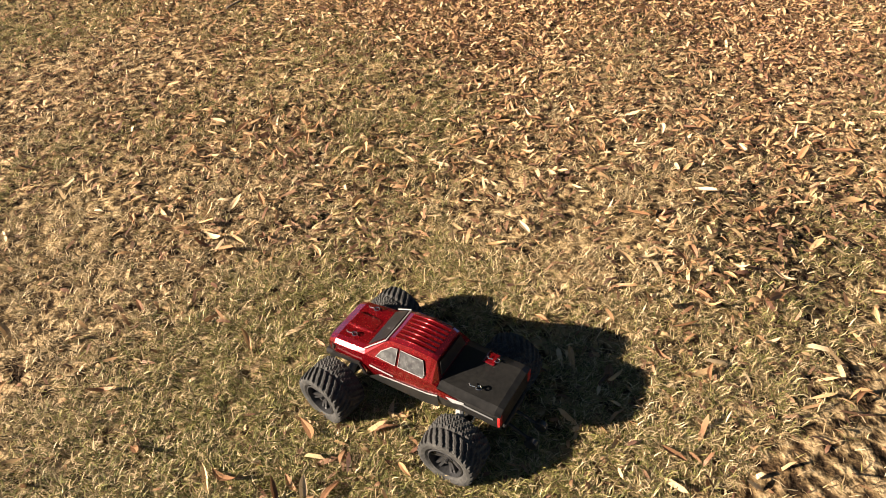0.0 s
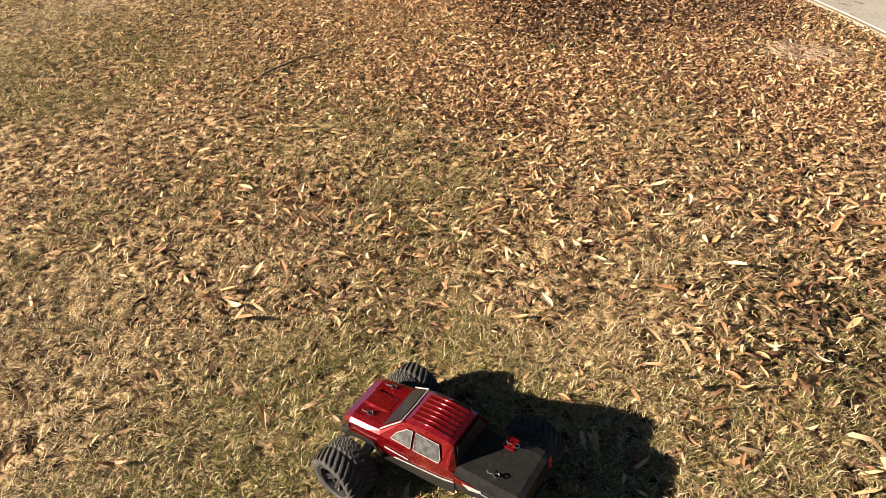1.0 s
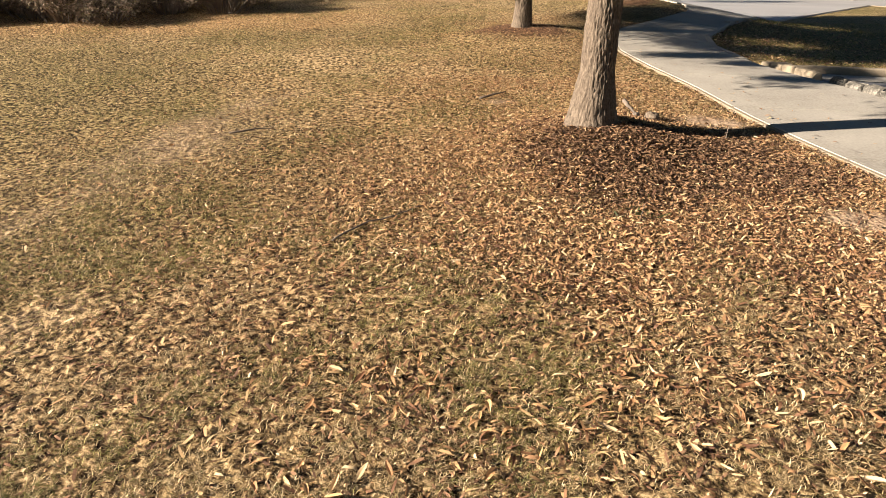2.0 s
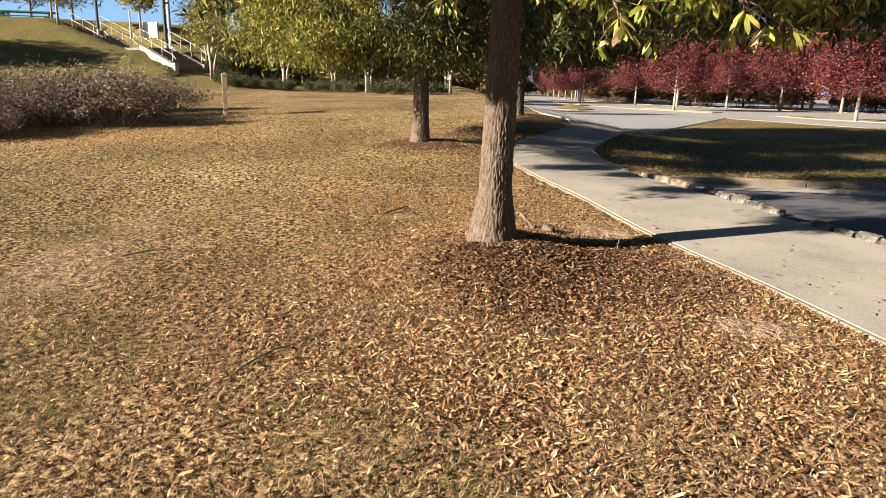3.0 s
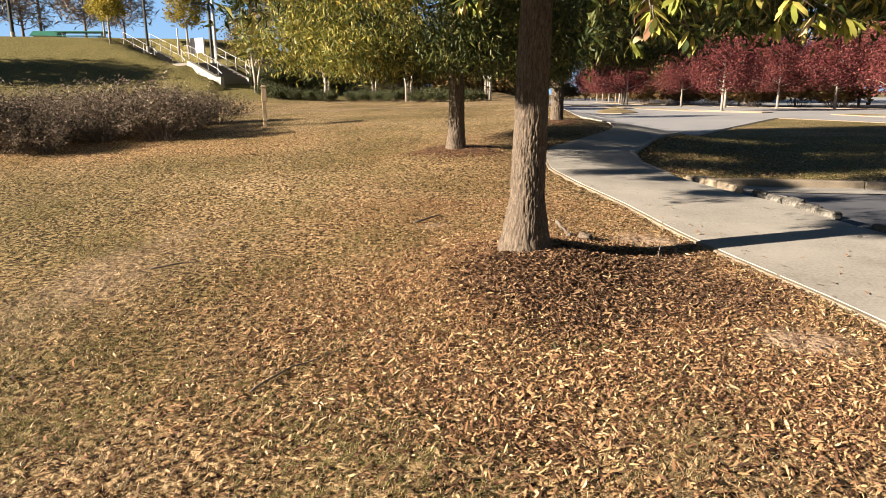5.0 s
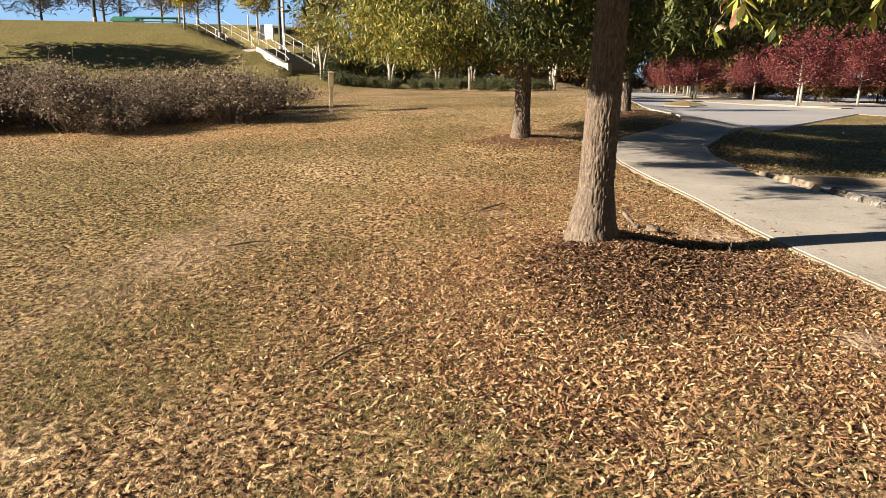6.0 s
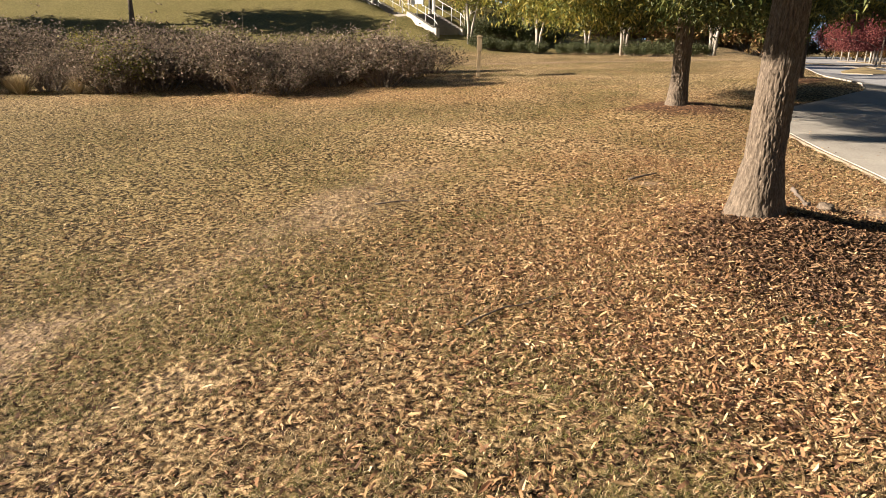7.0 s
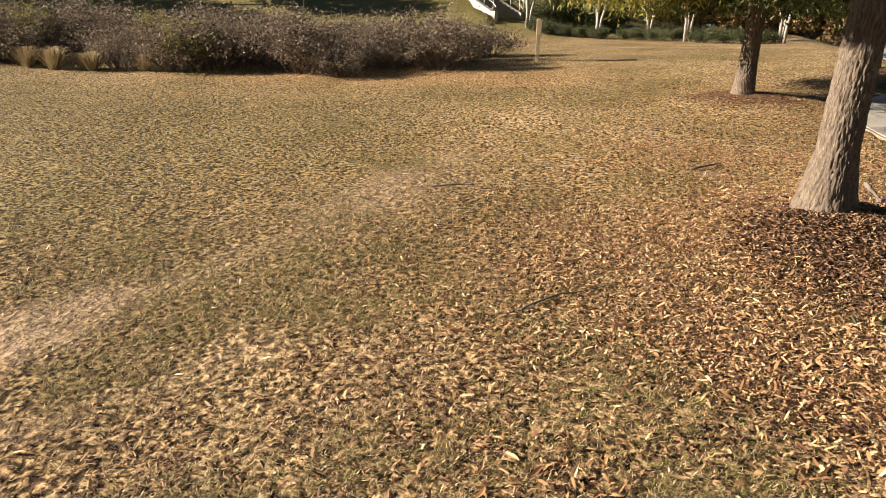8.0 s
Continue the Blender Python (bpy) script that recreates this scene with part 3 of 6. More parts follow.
kerb_run([(12.65, 29.0), (14.2, 24.0), (15.6, 20.6), (18.5, 17.0), (24, 10), (27, 6)], kerb, lift=0.02, length=2.4)
for outline in ([(8.8, 63), (10.2, 63), (13.6, 43), (15.9, 37.0), (14.9, 36.0), (12.2, 41)],
                [(16.8, 33.0), (18.2, 33.4), (21.5, 27), (26, 21), (24, 20), (19.0, 25.8), (17.0, 29.5)],
                [(14.5, 80), (17.5, 80), (19, 62), (25, 50.5), (34, 42), (60, 26), (58, 23), (31, 38.5), (22, 48), (16.2, 60)],
                [(6.7, 36.6), (7.8, 35.9), (9.0, 37.5), (9.7, 42.0), (8.6, 44.0), (7.3, 40.0)]):
    grass_island(outline)


# ---- trees ----
def trunk_shape(points, radii, seed, depth=0.010, sides=144, step=0.02, rough_to=3.0):
    """A trunk with a flared foot and furrowed bark, finely ringed where it is seen close."""
    zs = [p[2] for p in points]
    lev, z = [], 0.0
    while z < zs[-1]:
        lev.append(z)
        z += step if z < rough_to else 0.3
    lev.append(zs[-1])
    verts, faces = [], []
    for z in lev:
        cx, cy = float(np.interp(z, zs, [p[0] for p in points])), float(np.interp(z, zs, [p[1] for p in points]))
        r = float(np.interp(z, zs, radii))
        flare = 0.35 * math.exp(-z / 0.10)
        for k in range(sides):
            an = 2 * math.pi * k / sides
            c, sn = math.cos(an), math.sin(an)
            p = Vector((c * r, sn * r, 0.20 * z))
            n1 = noise.noise(p * 80 + Vector((seed, 0, 0)))
            n2 = noise.noise(p * 95 + Vector((0, seed, 0)))
            d = depth * (0.5 - 1.9 * math.exp(-(n1 / 0.19) ** 2)) + 0.7 * depth * n2 if z < rough_to else 0.0
            root = flare * r * 0.35 * (0.5 + 0.5 * math.sin(5 * an + seed))
            rr = r + min(1, r / 0.08) * d + root
            verts.append((cx + rr * c, cy + rr * sn, z))
    for i in range(len(lev) - 1):
        for k in range(sides):
            faces.append((i * sides + k, i * sides + (k + 1) % sides, (i + 1) * sides + (k + 1) % sides, (i + 1) * sides + k))
    return verts, faces


def limb(start, end, r0, r1, sag, seed, n=7):
    rng = random.Random(seed)
    s, e = Vector(start), Vector(end)
    pts = []
    for k in range(n):
        t = k / (n - 1)
        p = s.lerp(e, t) + Vector((0, 0, sag * math.sin(math.pi * t)))
        if 0 < k < n - 1:
            p += Vector((rng.gauss(0, 1), rng.gauss(0, 1), rng.gauss(0, 1))) * 0.03 * (e - s).length
        pts.append(p)
    return pts, [r0 + (r1 - r0) * k / (n - 1) for k in range(n)]


def joined(name, pieces, mat, parent, label="", smooth_faces=True):
    verts, faces = [], []
    for v, f in pieces:
        o = len(verts)
        verts += v
        faces += [tuple(q + o for q in face) for face in f]
    return obj(name, verts, faces, mat, parent, label, smooth_faces)


def oak(x, y, foot, height, crown_low, crown_r, seed, lean=(0.0, 0.0), n_leaf=30000, r_mid=None, label="", shift=(0, 0), size=(0.085, 0.125), gather=0.30, clumps=260, wide_leaf=0.8, hang=None, limb_low=0.0, yellow_at=0.16, sunlit_side=0.0, skirt=0):
    """A young oak with lance-shaped leaves: trunk, limbs, twigs and a crown of clumped leaves."""
    rng = np.random.default_rng(seed)
    z0 = at(x, y) - 0.06
    top = empty("oak_tree", x, y, z0, 0, label, "tree", "oaks on the lawn")
    r_mid = r_mid or foot * 0.70
    h = height
    lx, ly = lean
    P = lambda t: (lx * t * h, ly * t * h, t * h)
    trunk_pts = [(0, 0, 0), (lx * 0.12, ly * 0.12, 0.12), (lx * 0.45, ly * 0.45, 0.45), (lx * 1.6, ly * 1.6, 1.6), (lx * 3.0, ly * 3.0, 3.0), P(0.62), P(0.95)]
    tv, tf = trunk_shape(trunk_pts, [foot * 1.18, foot, r_mid * 1.12, r_mid, r_mid * 0.86, r_mid * 0.5, 0.03], seed, 0.0078 * r_mid / 0.118)
    obj("trunk", tv, tf, M_BARK, top, smooth_faces=True)
    pieces, tips = [], []
    nl = 16
    for k in range(nl):
        t = max(crown_low + 0.1, limb_low) + (h * 0.9 - max(crown_low, limb_low)) * (k / nl) ** 0.9
        an = k * 2.4 + rng.uniform(-0.4, 0.4)
        reach = crown_r * (0.95 - 0.5 * ((t - crown_low) / (h - crown_low)) ** 1.5)
        s = (lx * t, ly * t, t)
        e = (lx * t + reach * math.cos(an) + shift[0], ly * t + reach * math.sin(an) + shift[1], t + rng.uniform(-0.25, 0.7))
        pts, rad = limb(s, e, r_mid * 0.30, 0.012, rng.uniform(-0.1, 0.25), seed * 50 + k)
        pieces.append(tube(pts, rad, 6))
        for q in range(5):
            b = pts[2 + q % 5] if 2 + q % 5 < len(pts) else pts[-1]
            d = Vector((rng.normal(), rng.normal(), rng.normal() * 0.5)).normalized() * reach * 0.42
            p2, r2 = limb(b, b + d, 0.012, 0.004, 0.0, seed * 90 + k * 7 + q, 4)
            pieces.append(tube(p2, r2, 4))
            tips.append(p2[-1])
            tips.append(p2[2])
        tips.append(pts[-1])
    # clumps: round twig tips and through the crown's volume
    cl = [np.array(t) for t in tips]
    while len(cl) < clumps:
        f = rng.random() ** 2.0
        zc = crown_low + 0.1 + (h - crown_low) * f
        wide = crown_r * float(np.interp(f, [0, 0.12, 0.35, 0.7, 1.0], [0.80, 0.97, 1.0, 0.72, 0.15]))
        an, rr = rng.uniform(0, 6.283), math.sqrt(rng.uniform(0.12, 1.0))
        c = np.array([lx * zc + wide * rr * math.cos(an) + shift[0], ly * zc + wide * rr * math.sin(an) + shift[1], zc])
        if noise.noise(Vector(c * 0.9 + seed)) > -0.25:
            cl.append(c)
    for k in range(skirt):
        # most of the outer clumps hang where they shade the trunk, a few where they shade the path beyond
        over_path = k % 5 == 0
        zc = rng.uniform(2.45, 2.95) if over_path else rng.uniform(2.55, 3.2)
        reach = rng.uniform(2.6, 4.6) if over_path else (zc - rng.uniform(1.25, 2.15)) * 2.75
        side = rng.uniform(0.2, 2.2) + 0.35 * reach if over_path else rng.normal(0, 0.14)
        c = np.array([-0.934 * reach - 0.358 * side, -0.358 * reach + 0.934 * side, zc])
        cl.append(c)
        if k % 9 == 0:
            pts, rad = limb((lx * 2.8, ly * 2.8, 2.8), tuple(c), r_mid * 0.22, 0.008, 0.25, seed * 700 + k)
            pieces.append(tube(pts, rad, 5))
    joined("limb", pieces, M_BARK, top)
    cl = np.array(cl)
    pick = rng.integers(0, len(cl), n_leaf)
    spread = rng.normal(0, gather, (n_leaf, 3)) * np.array([1, 1, 0.7])
    spread[pick >= len(cl) - skirt] *= 0.55
    C = cl[pick] + spread
    keep = C[:, 2] > crown_low - 0.25 + 0.15 * rng.normal(size=n_leaf)
    if hang is not None:
        keep &= hang(C[:, 0], C[:, 1], C[:, 2] + 0.10 * rng.normal(size=n_leaf))
    C, pick = C[keep], pick[keep]
    n = len(C)
    R = turns(rng, n, 0.55, None, 0.9)
    S = rng.uniform(*size, n)
    # yellow by chance; the x term paints the sunlit left side into leaf colour
    turning_or_lit = (np.array([noise.noise(Vector(c * 0.8 + 7 + seed)) for c in cl])[pick] + rng.normal(0, 0.16, n) - sunlit_side * C[:, 0]) > yellow_at
    for mask, mat, lab in ((~turning_or_lit, M_OAK_LEAF, "dark green lance-shaped leaves"), (turning_or_lit, M_OAK_LEAF_YELLOW, "yellow-green leaves, turning or painted as sunlit")):
        ob = leaves("crown", C[mask], S[mask], R[mask], mat, top, rng, 0.3, wide_leaf, True)
        ob["label"] = lab
    return top


def front_lift(x, y, z):
    """The big oak's lowest leaves hang behind its trunk; over the open front and side they begin higher."""
    front = (y < 0.5) & (x < 1.0)
    near = (y < -1.05) & (x < 1.2) & (z < np.where(x < -0.9, 2.5, 4.6))
    back = ((y > 1.7) & (x < 1.2) & (x > -2.2) & (z < 3.3)) | ((y > 0.4) & (x < 0.6) & (x > -2.2) & (z < 3.0))
    return ~near & ~back & ~(front & (z < 2.30 + 0.19 * y)) & ~((x > 0.9) & (z < 1.60))


big_oak = oak(0.325, 5.66, 0.180, 7.4, 1.65, 3.3, 3, (0.026, 0.0), 210000, 0.112, "oak with furrowed grey-brown bark in a mulch ring", (0.15, -0.25), (0.085, 0.125), 0.20, 560, 0.85, front_lift, 2.7, 0.42, 0.0, 52)
second_oak = oak(-0.28, 11.22, 0.145, 6.4, 1.2, 2.6, 5, (0.01, 0.0), 170000, 0.108, "smaller oak, green and yellow leaves, standing on a leaf mound", (-0.35, -0.2), (0.065, 0.105), 0.19, 440, 0.8, None, 1.9, 0.22, 0.16)
third_oak = oak(1.80, 15.25, 0.13, 6.4, 1.25, 2.7, 8, (0.0, 0.0), 90000, 0.115, "oak beside the bend of the path, crown in shade", (0.4, 0.3), (0.09, 0.15), 0.26, 460, 0.9, None, 1.9, 0.35)


def low_bough(parent, start, joints, seed, whorls, spread=0.26, size=(0.075, 0.12), greens=0.42):
    """A drooping bough near the eye, its leaves in whorls at the twig ends."""
    rng = np.random.default_rng(seed)
    pts = [Vector(start)] + [Vector(j) for j in joints]
    v, f = tube(pts, list(np.linspace(0.022, 0.004, len(pts))), 7)
    pieces = [(v, f)]
    C, S, H = [], [], []
    for k in range(whorls):
        t = rng.uniform(0.5, 1.0) * (len(pts) - 1)
        i = min(int(t), len(pts) - 2)
        b = pts[i].lerp(pts[i + 1], t - i)
        e = b + Vector((rng.normal() * spread, rng.normal() * spread, rng.normal() * spread * 0.7 - 0.04))
        e.z = max(e.z, pts[-1].z - 0.10)
        p2, r2 = limb(b, e, 0.004, 0.0018, rng.uniform(-0.02, 0.05), seed * 77 + k, 5)
        pieces.append(tube(p2, r2, 4))
        d = (p2[-1] - p2[-2]).normalized()
        for q in range(rng.integers(9, 16)):
            side = Vector((rng.normal(), rng.normal(), rng.normal())).normalized()
            way = (d * 0.45 + side * 0.75 + Vector((0, 0, -0.55))).normalized()
            ln = rng.uniform(*size)
            C.append(p2[-1] + way * ln * 0.5 - d * rng.uniform(0, 0.05))
            S.append(ln)
            qm = way.to_track_quat("X", "Z").to_matrix() @ Matrix.Rotation(rng.uniform(-0.8, 0.8), 3, "X")
            H.append(np.array(qm))
    o = Vector(parent.matrix_basis.translation)
    pieces = [([Vector(p) - o for p in vv], ff) for vv, ff in pieces]
    bough = joined("bough", pieces, M_TWIG, parent, "drooping bough with pale twigs")
    C = np.array([c - o for c in C])
    S, H = np.array(S), np.array(H)
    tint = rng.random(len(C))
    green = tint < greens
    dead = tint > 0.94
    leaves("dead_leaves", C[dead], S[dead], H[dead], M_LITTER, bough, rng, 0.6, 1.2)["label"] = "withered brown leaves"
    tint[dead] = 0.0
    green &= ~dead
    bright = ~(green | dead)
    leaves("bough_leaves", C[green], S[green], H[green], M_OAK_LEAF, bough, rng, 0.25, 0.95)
    leaves("bough_leaves", C[bright], S[bright], H[bright], M_SUNLIT_BOUGH_LEAF, bough, rng, 0.25, 0.95)["label"] = "yellow-green leaves with sunlight painted into their colour"


# last value: share of dark leaves, low on boughs painted as sunlit
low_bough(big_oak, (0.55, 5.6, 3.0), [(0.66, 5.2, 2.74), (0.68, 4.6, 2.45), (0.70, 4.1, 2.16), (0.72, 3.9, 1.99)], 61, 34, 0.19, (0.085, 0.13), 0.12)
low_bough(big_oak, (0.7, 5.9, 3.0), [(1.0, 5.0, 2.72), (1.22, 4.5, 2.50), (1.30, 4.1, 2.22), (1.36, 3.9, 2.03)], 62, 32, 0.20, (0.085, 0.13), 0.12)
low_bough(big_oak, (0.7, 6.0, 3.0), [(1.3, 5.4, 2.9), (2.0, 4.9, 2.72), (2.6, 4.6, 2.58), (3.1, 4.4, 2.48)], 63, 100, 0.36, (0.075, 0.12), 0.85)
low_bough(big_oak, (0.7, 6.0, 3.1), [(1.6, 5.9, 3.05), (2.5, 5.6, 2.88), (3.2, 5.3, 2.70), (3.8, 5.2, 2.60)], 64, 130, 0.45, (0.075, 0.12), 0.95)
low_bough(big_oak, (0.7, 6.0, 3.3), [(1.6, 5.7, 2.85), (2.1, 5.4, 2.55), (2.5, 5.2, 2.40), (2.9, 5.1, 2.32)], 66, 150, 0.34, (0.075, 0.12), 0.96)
low_bough(big_oak, (0.45, 5.9, 2.7), [(0.25, 5.4, 2.55), (0.08, 5.0, 2.36), (0.0, 4.8, 2.24)], 65, 5, 0.12)


def maple_mesh(seed, h, low, r, n_leaf, mat, bark, name, label, category, group, trunk_r=0.075, size=(0.10, 0.19), stems=1, wide=1.7):
    rng = np.random.default_rng(seed)
    top = empty(name, 0, 0, -50, 0, label, category, group)
    stem_pts = []
    for s in range(stems):
        an = s * 2 * math.pi / stems + 0.4
        o = 0.0 if stems == 1 else 0.10
        e = 0.0 if stems == 1 else 0.5 * r
        pts = [(o * math.cos(an), o * math.sin(an), 0), (o * 1.3 * math.cos(an), o * 1.3 * math.sin(an), low * 0.55),
               (e * 0.5 * math.cos(an), e * 0.5 * math.sin(an), low * 1.1), (e * math.cos(an), e * math.sin(an), h * 0.85)]
        v, f = tube([Vector(p) for p in pts], [trunk_r * 1.25, trunk_r, trunk_r * 0.8, 0.015], 9, 0.04, seed)
        obj("trunk", v, f, bark, top, smooth_faces=True)
    pieces, cl = [], []
    for k in range(14):
        t = low + (h * 0.8 - low) * k / 14
        an = k * 2.4
        reach = r * (0.95 - 0.55 * (k / 14))
        pts, rad = limb((0, 0, t), (reach * math.cos(an), reach * math.sin(an), t + 0.25 * h * 0.5), trunk_r * 0.35, 0.008, 0.05, seed * 31 + k, 5)
        pieces.append(tube(pts, rad, 5))
        cl += [np.array(pts[-1]), np.array(pts[3]), np.array(pts[2])]
    joined("limb", pieces, bark, top)
    mid = (low + h) / 2
    for k in range(70):
        u = rng.normal(size=3)
        u /= np.linalg.norm(u)
        rr = rng.uniform(0.5, 1.0)
        cl.append(np.array([u[0] * r * rr, u[1] * r * rr, mid + u[2] * (h - low) / 2 * rr]))
    cl = np.array(cl)
    pick = rng.integers(0, len(cl), n_leaf)
    C = cl[pick] + rng.normal(0, 0.11 * r + 0.04, (n_leaf, 3))
    C[:, 2] = np.maximum(C[:, 2], low - 0.15 * rng.random(n_leaf))
    leaves("crown", C, rng.uniform(*size, n_leaf), turns(rng, n_leaf, 0.8), mat, top, rng, 0.3, wide, True)
    return top


def plant(top, places):
    """Puts a finished thing at the first place and copies at the others: x, y, turn, scale."""
    for k, (x, y, rz, s) in enumerate(places):
        m = pose(x, y, at(x, y) - 0.02, 0, 0, rz) @ Matrix.Diagonal((s, s, s, 1))
        if k == 0:
            top.matrix_basis = m
        else:
            ob = copy_thing(top, Matrix())
            ob.matrix_basis = m


RED = ("red_maple", "young red maple with pale trunk on the parking strip", "tree", "red maples")
red_a = maple_mesh(21, 4.9, 1.25, 2.2, 17000, M_RED_LEAF, M_BARK_PALE, *RED, 0.075, (0.085, 0.155))
red_b = maple_mesh(22, 4.6, 1.15, 2.3, 17000, M_RED_LEAF, M_BARK_PALE, *RED, 0.075, (0.085, 0.155))
red_c = maple_mesh(23, 5.4, 1.3, 2.4, 18000, M_RED_LEAF, M_BARK_PALE, *RED, 0.075, (0.085, 0.155))
rng0 = random.Random(4)
near_row = [(14.43, 40.3), (17.94, 28.7), (22.3, 24.0), (26.5, 19.5), (31, 15.5)]
far_row = [(12.9, 57), (13.8, 62), (14.7, 67), (15.6, 72), (16.5, 78), (17, 84), (17.6, 91), (18.2, 98), (18.8, 106), (19.5, 115), (16.2, 53.5), (18.0, 49.5), (20.3, 46.5), (22.6, 43.8), (25.0, 41.2), (27.6, 38.8), (30.4, 36.5), (33.4, 34.3), (36.5, 32.2), (40, 30), (44, 27.5), (49, 25), (55, 22)]
third_row = [(21.5, 56), (24.5, 53), (27.5, 50), (31, 47), (35, 44), (39, 41)]
spots = [(x, y, rng0.uniform(0, 360), rng0.uniform(0.88, 1.1)) for x, y in near_row + far_row + third_row]
plant(red_a, spots[0::3])
plant(red_b, spots[1::3])
plant(red_c, spots[2::3])

yellow = maple_mesh(31, 6.0, 2.0, 1.5, 4200, M_YELLOW_LEAF, M_BARK_PALE, "yellow_tree", "young tree with golden yellow leaves on the bank", "tree", "yellow trees", 0.09, (0.16, 0.28))
plant(yellow, [(-22.3, 43.5, 0, 0.70), (-17.1, 42.7, 80, 0.78), (-25.5, 49, 130, 0.7)])
myrtle = maple_mesh(41, 4.0, 1.5, 1.3, 2600, M_OAK_LEAF_YELLOW, M_BARK_PALE, "crape_myrtle", "multi-stemmed tree with pale stems and thin yellowing leaves", "tree", "pale-stemmed trees", 0.06, (0.10, 0.18), 3)
plant(myrtle, [(-11.5, 37.7, 0, 1.05), (-8.8, 40.0, 60, 1.1), (-7.6, 37.3, 120, 1.0), (-4.7, 35.0, 40, 0.9), (-2.66, 30.7, 200, 0.95), (0.75, 28.5, 300, 0.9)])

russet = maple_mesh(42, 3.6, 1.1, 1.4, 3000, M_DRY_LEAF, M_BARK_PALE, "crape_myrtle", "multi-stemmed tree with pale stems and thin russet leaves", "tree", "pale-stemmed trees", 0.05, (0.09, 0.16), 3)
plant(russet, [(-12.6, 40.6, 0, 1.0), (-10.2, 43.5, 90, 1.1)])

M_BARE = make_mat("bare_twig", [(0.20, 0.165, 0.15), (0.32, 0.28, 0.26)], 0.9, 4, 30, 0.2, "island")
bare_tree = maple_mesh(51, 9.0, 2.2, 3.4, 2600, M_BARE, M_TWIG, "bare_tree", "leafless grey-brown tree beyond the bank", "tree", "bare trees", 0.14, (0.5, 1.1), 1, 0.16)
plant(bare_tree, [(-34, 62, 0, 0.9), (-41, 64, 70, 1.0), (-29.5, 60, 140, 0.8), (-49, 66, 200, 1.0), (-9.5, 48, 20, 0.75), (-12.5, 49, 240, 0.8), (-58, 60, 30, 1.0), (-70, 58, 90, 1.1)])
hill_tree = maple_mesh(52, 5.2, 1.5, 2.2, 6500, M_HEDGE_LEAF, M_TWIG, "hill_tree", "dark green broad tree on the grassy bank", "tree", "bank trees", 0.12, (0.16, 0.28))
plant(hill_tree, [(-31.3, 34.2, 0, 1.15), (-41.5, 29.3, 90, 1.1), (-46, 27.8, 150, 1.2), (-45, 26.2, 30, 1.5), (-51, 26, 60, 1.3), (-53, 23.5, 250, 1.5)])
woods = maple_mesh(53, 10.5, 1.6, 3.6, 6500, M_DRY_LEAF, M_TWIG, "woodland_tree", "tall brown and olive autumn tree at the edge of the woods", "tree", "woodland trees", 0.17, (0.30, 0.60))
wr = random.Random(9)
plant(woods, [(x + wr.uniform(-1.5, 1.5), y + wr.uniform(-2, 2), wr.uniform(0, 360), wr.uniform(0.75, 1.15)) for x, y in
              [(2, 150), (9, 140), (16, 128), (22, 118), (26, 106), (27, 95), (27, 85), (27, 76), (28, 68), (31, 62), (34, 58), (38, 54), (42, 51), (46, 48), (50, 45), (54, 41), (58, 38), (62, 34), (66, 29), (70, 24), (74, 18), (-6, 135), (-3, 118), (3, 108), (-9, 100), (33, 80), (44, 64), (56, 52), (66, 42), (76, 30), (8, 118), (13, 108), (20, 100), (22, 88), (23, 78), (80, 22), (60, 46), (40, 72), (36, 66)]])


def pine(seed, h, r):
    """A dark conifer: a straight trunk with tiers of drooping needle sprays."""
    rng = np.random.default_rng(seed)
    top = empty("pine_tree", 0, 0, 0, 0, "tall dark green pine behind the steps", "tree", "pines")
    v, f = tube([Vector((0, 0, 0)), Vector((0.05, 0, h * 0.5)), Vector((0, 0, h))], [0.2, 0.13, 0.02], 9)
    obj("trunk", v, f, M_BARK, top, smooth_faces=True)
    C, pieces = [], []
    for k in range(60):
        t = 1.6 + (h - 1.8) * (k / 60)
        an = k * 2.399
        reach = r * (1.02 - 0.85 * (k / 60)) * rng.uniform(0.75, 1.1)
        e = Vector((reach * math.cos(an), reach * math.sin(an), t + rng.uniform(-0.5, 0.2)))
        pts, rad = limb((0, 0, t), e, 0.04, 0.01, 0.15, seed + k, 5)
        pieces.append(tube(pts, rad, 4))
        for q in range(75):
            s = rng.uniform(0.25, 1.0)
            C.append(np.array(Vector((0, 0, t)).lerp(e, s)) + rng.normal(0, 0.16 + 0.1 * s, 3))
    joined("limb", pieces, M_TWIG, top)
    C = np.array(C)
    leaves("crown", C, rng.uniform(0.22, 0.42, len(C)), turns(rng, len(C), 0.9), M_PINE, top, rng, 0.2, 0.8, True)
    return top


conifer = pine(71, 12.0, 2.6)
plant(conifer, [(-14.6, 47.5, 0, 1.0), (-11.2, 50, 100, 1.1), (-17, 56, 220, 1.1), (-6.5, 54, 20, 1.0)])


# ---- radio-controlled truck ----
M_RED_PAINT = make_mat("red_metallic_paint", [(0.10, 0.003, 0.005), (0.20, 0.004, 0.008), (0.30, 0.008, 0.013)], 0.24, 4, 200, 0.02, coat=1.0, spec=0.5, metal=0.65)
M_BLACK_BODY = make_mat("black_body", [(0.006, 0.006, 0.006), (0.018, 0.017, 0.016)], 0.48, 20, 120, 0.05, coat=0.1)
M_TYRE = make_mat("tyre_rubber", [(0.018, 0.018, 0.018), (0.042, 0.041, 0.039), (0.085, 0.081, 0.075)], 0.85, 30, 200, 0.3)
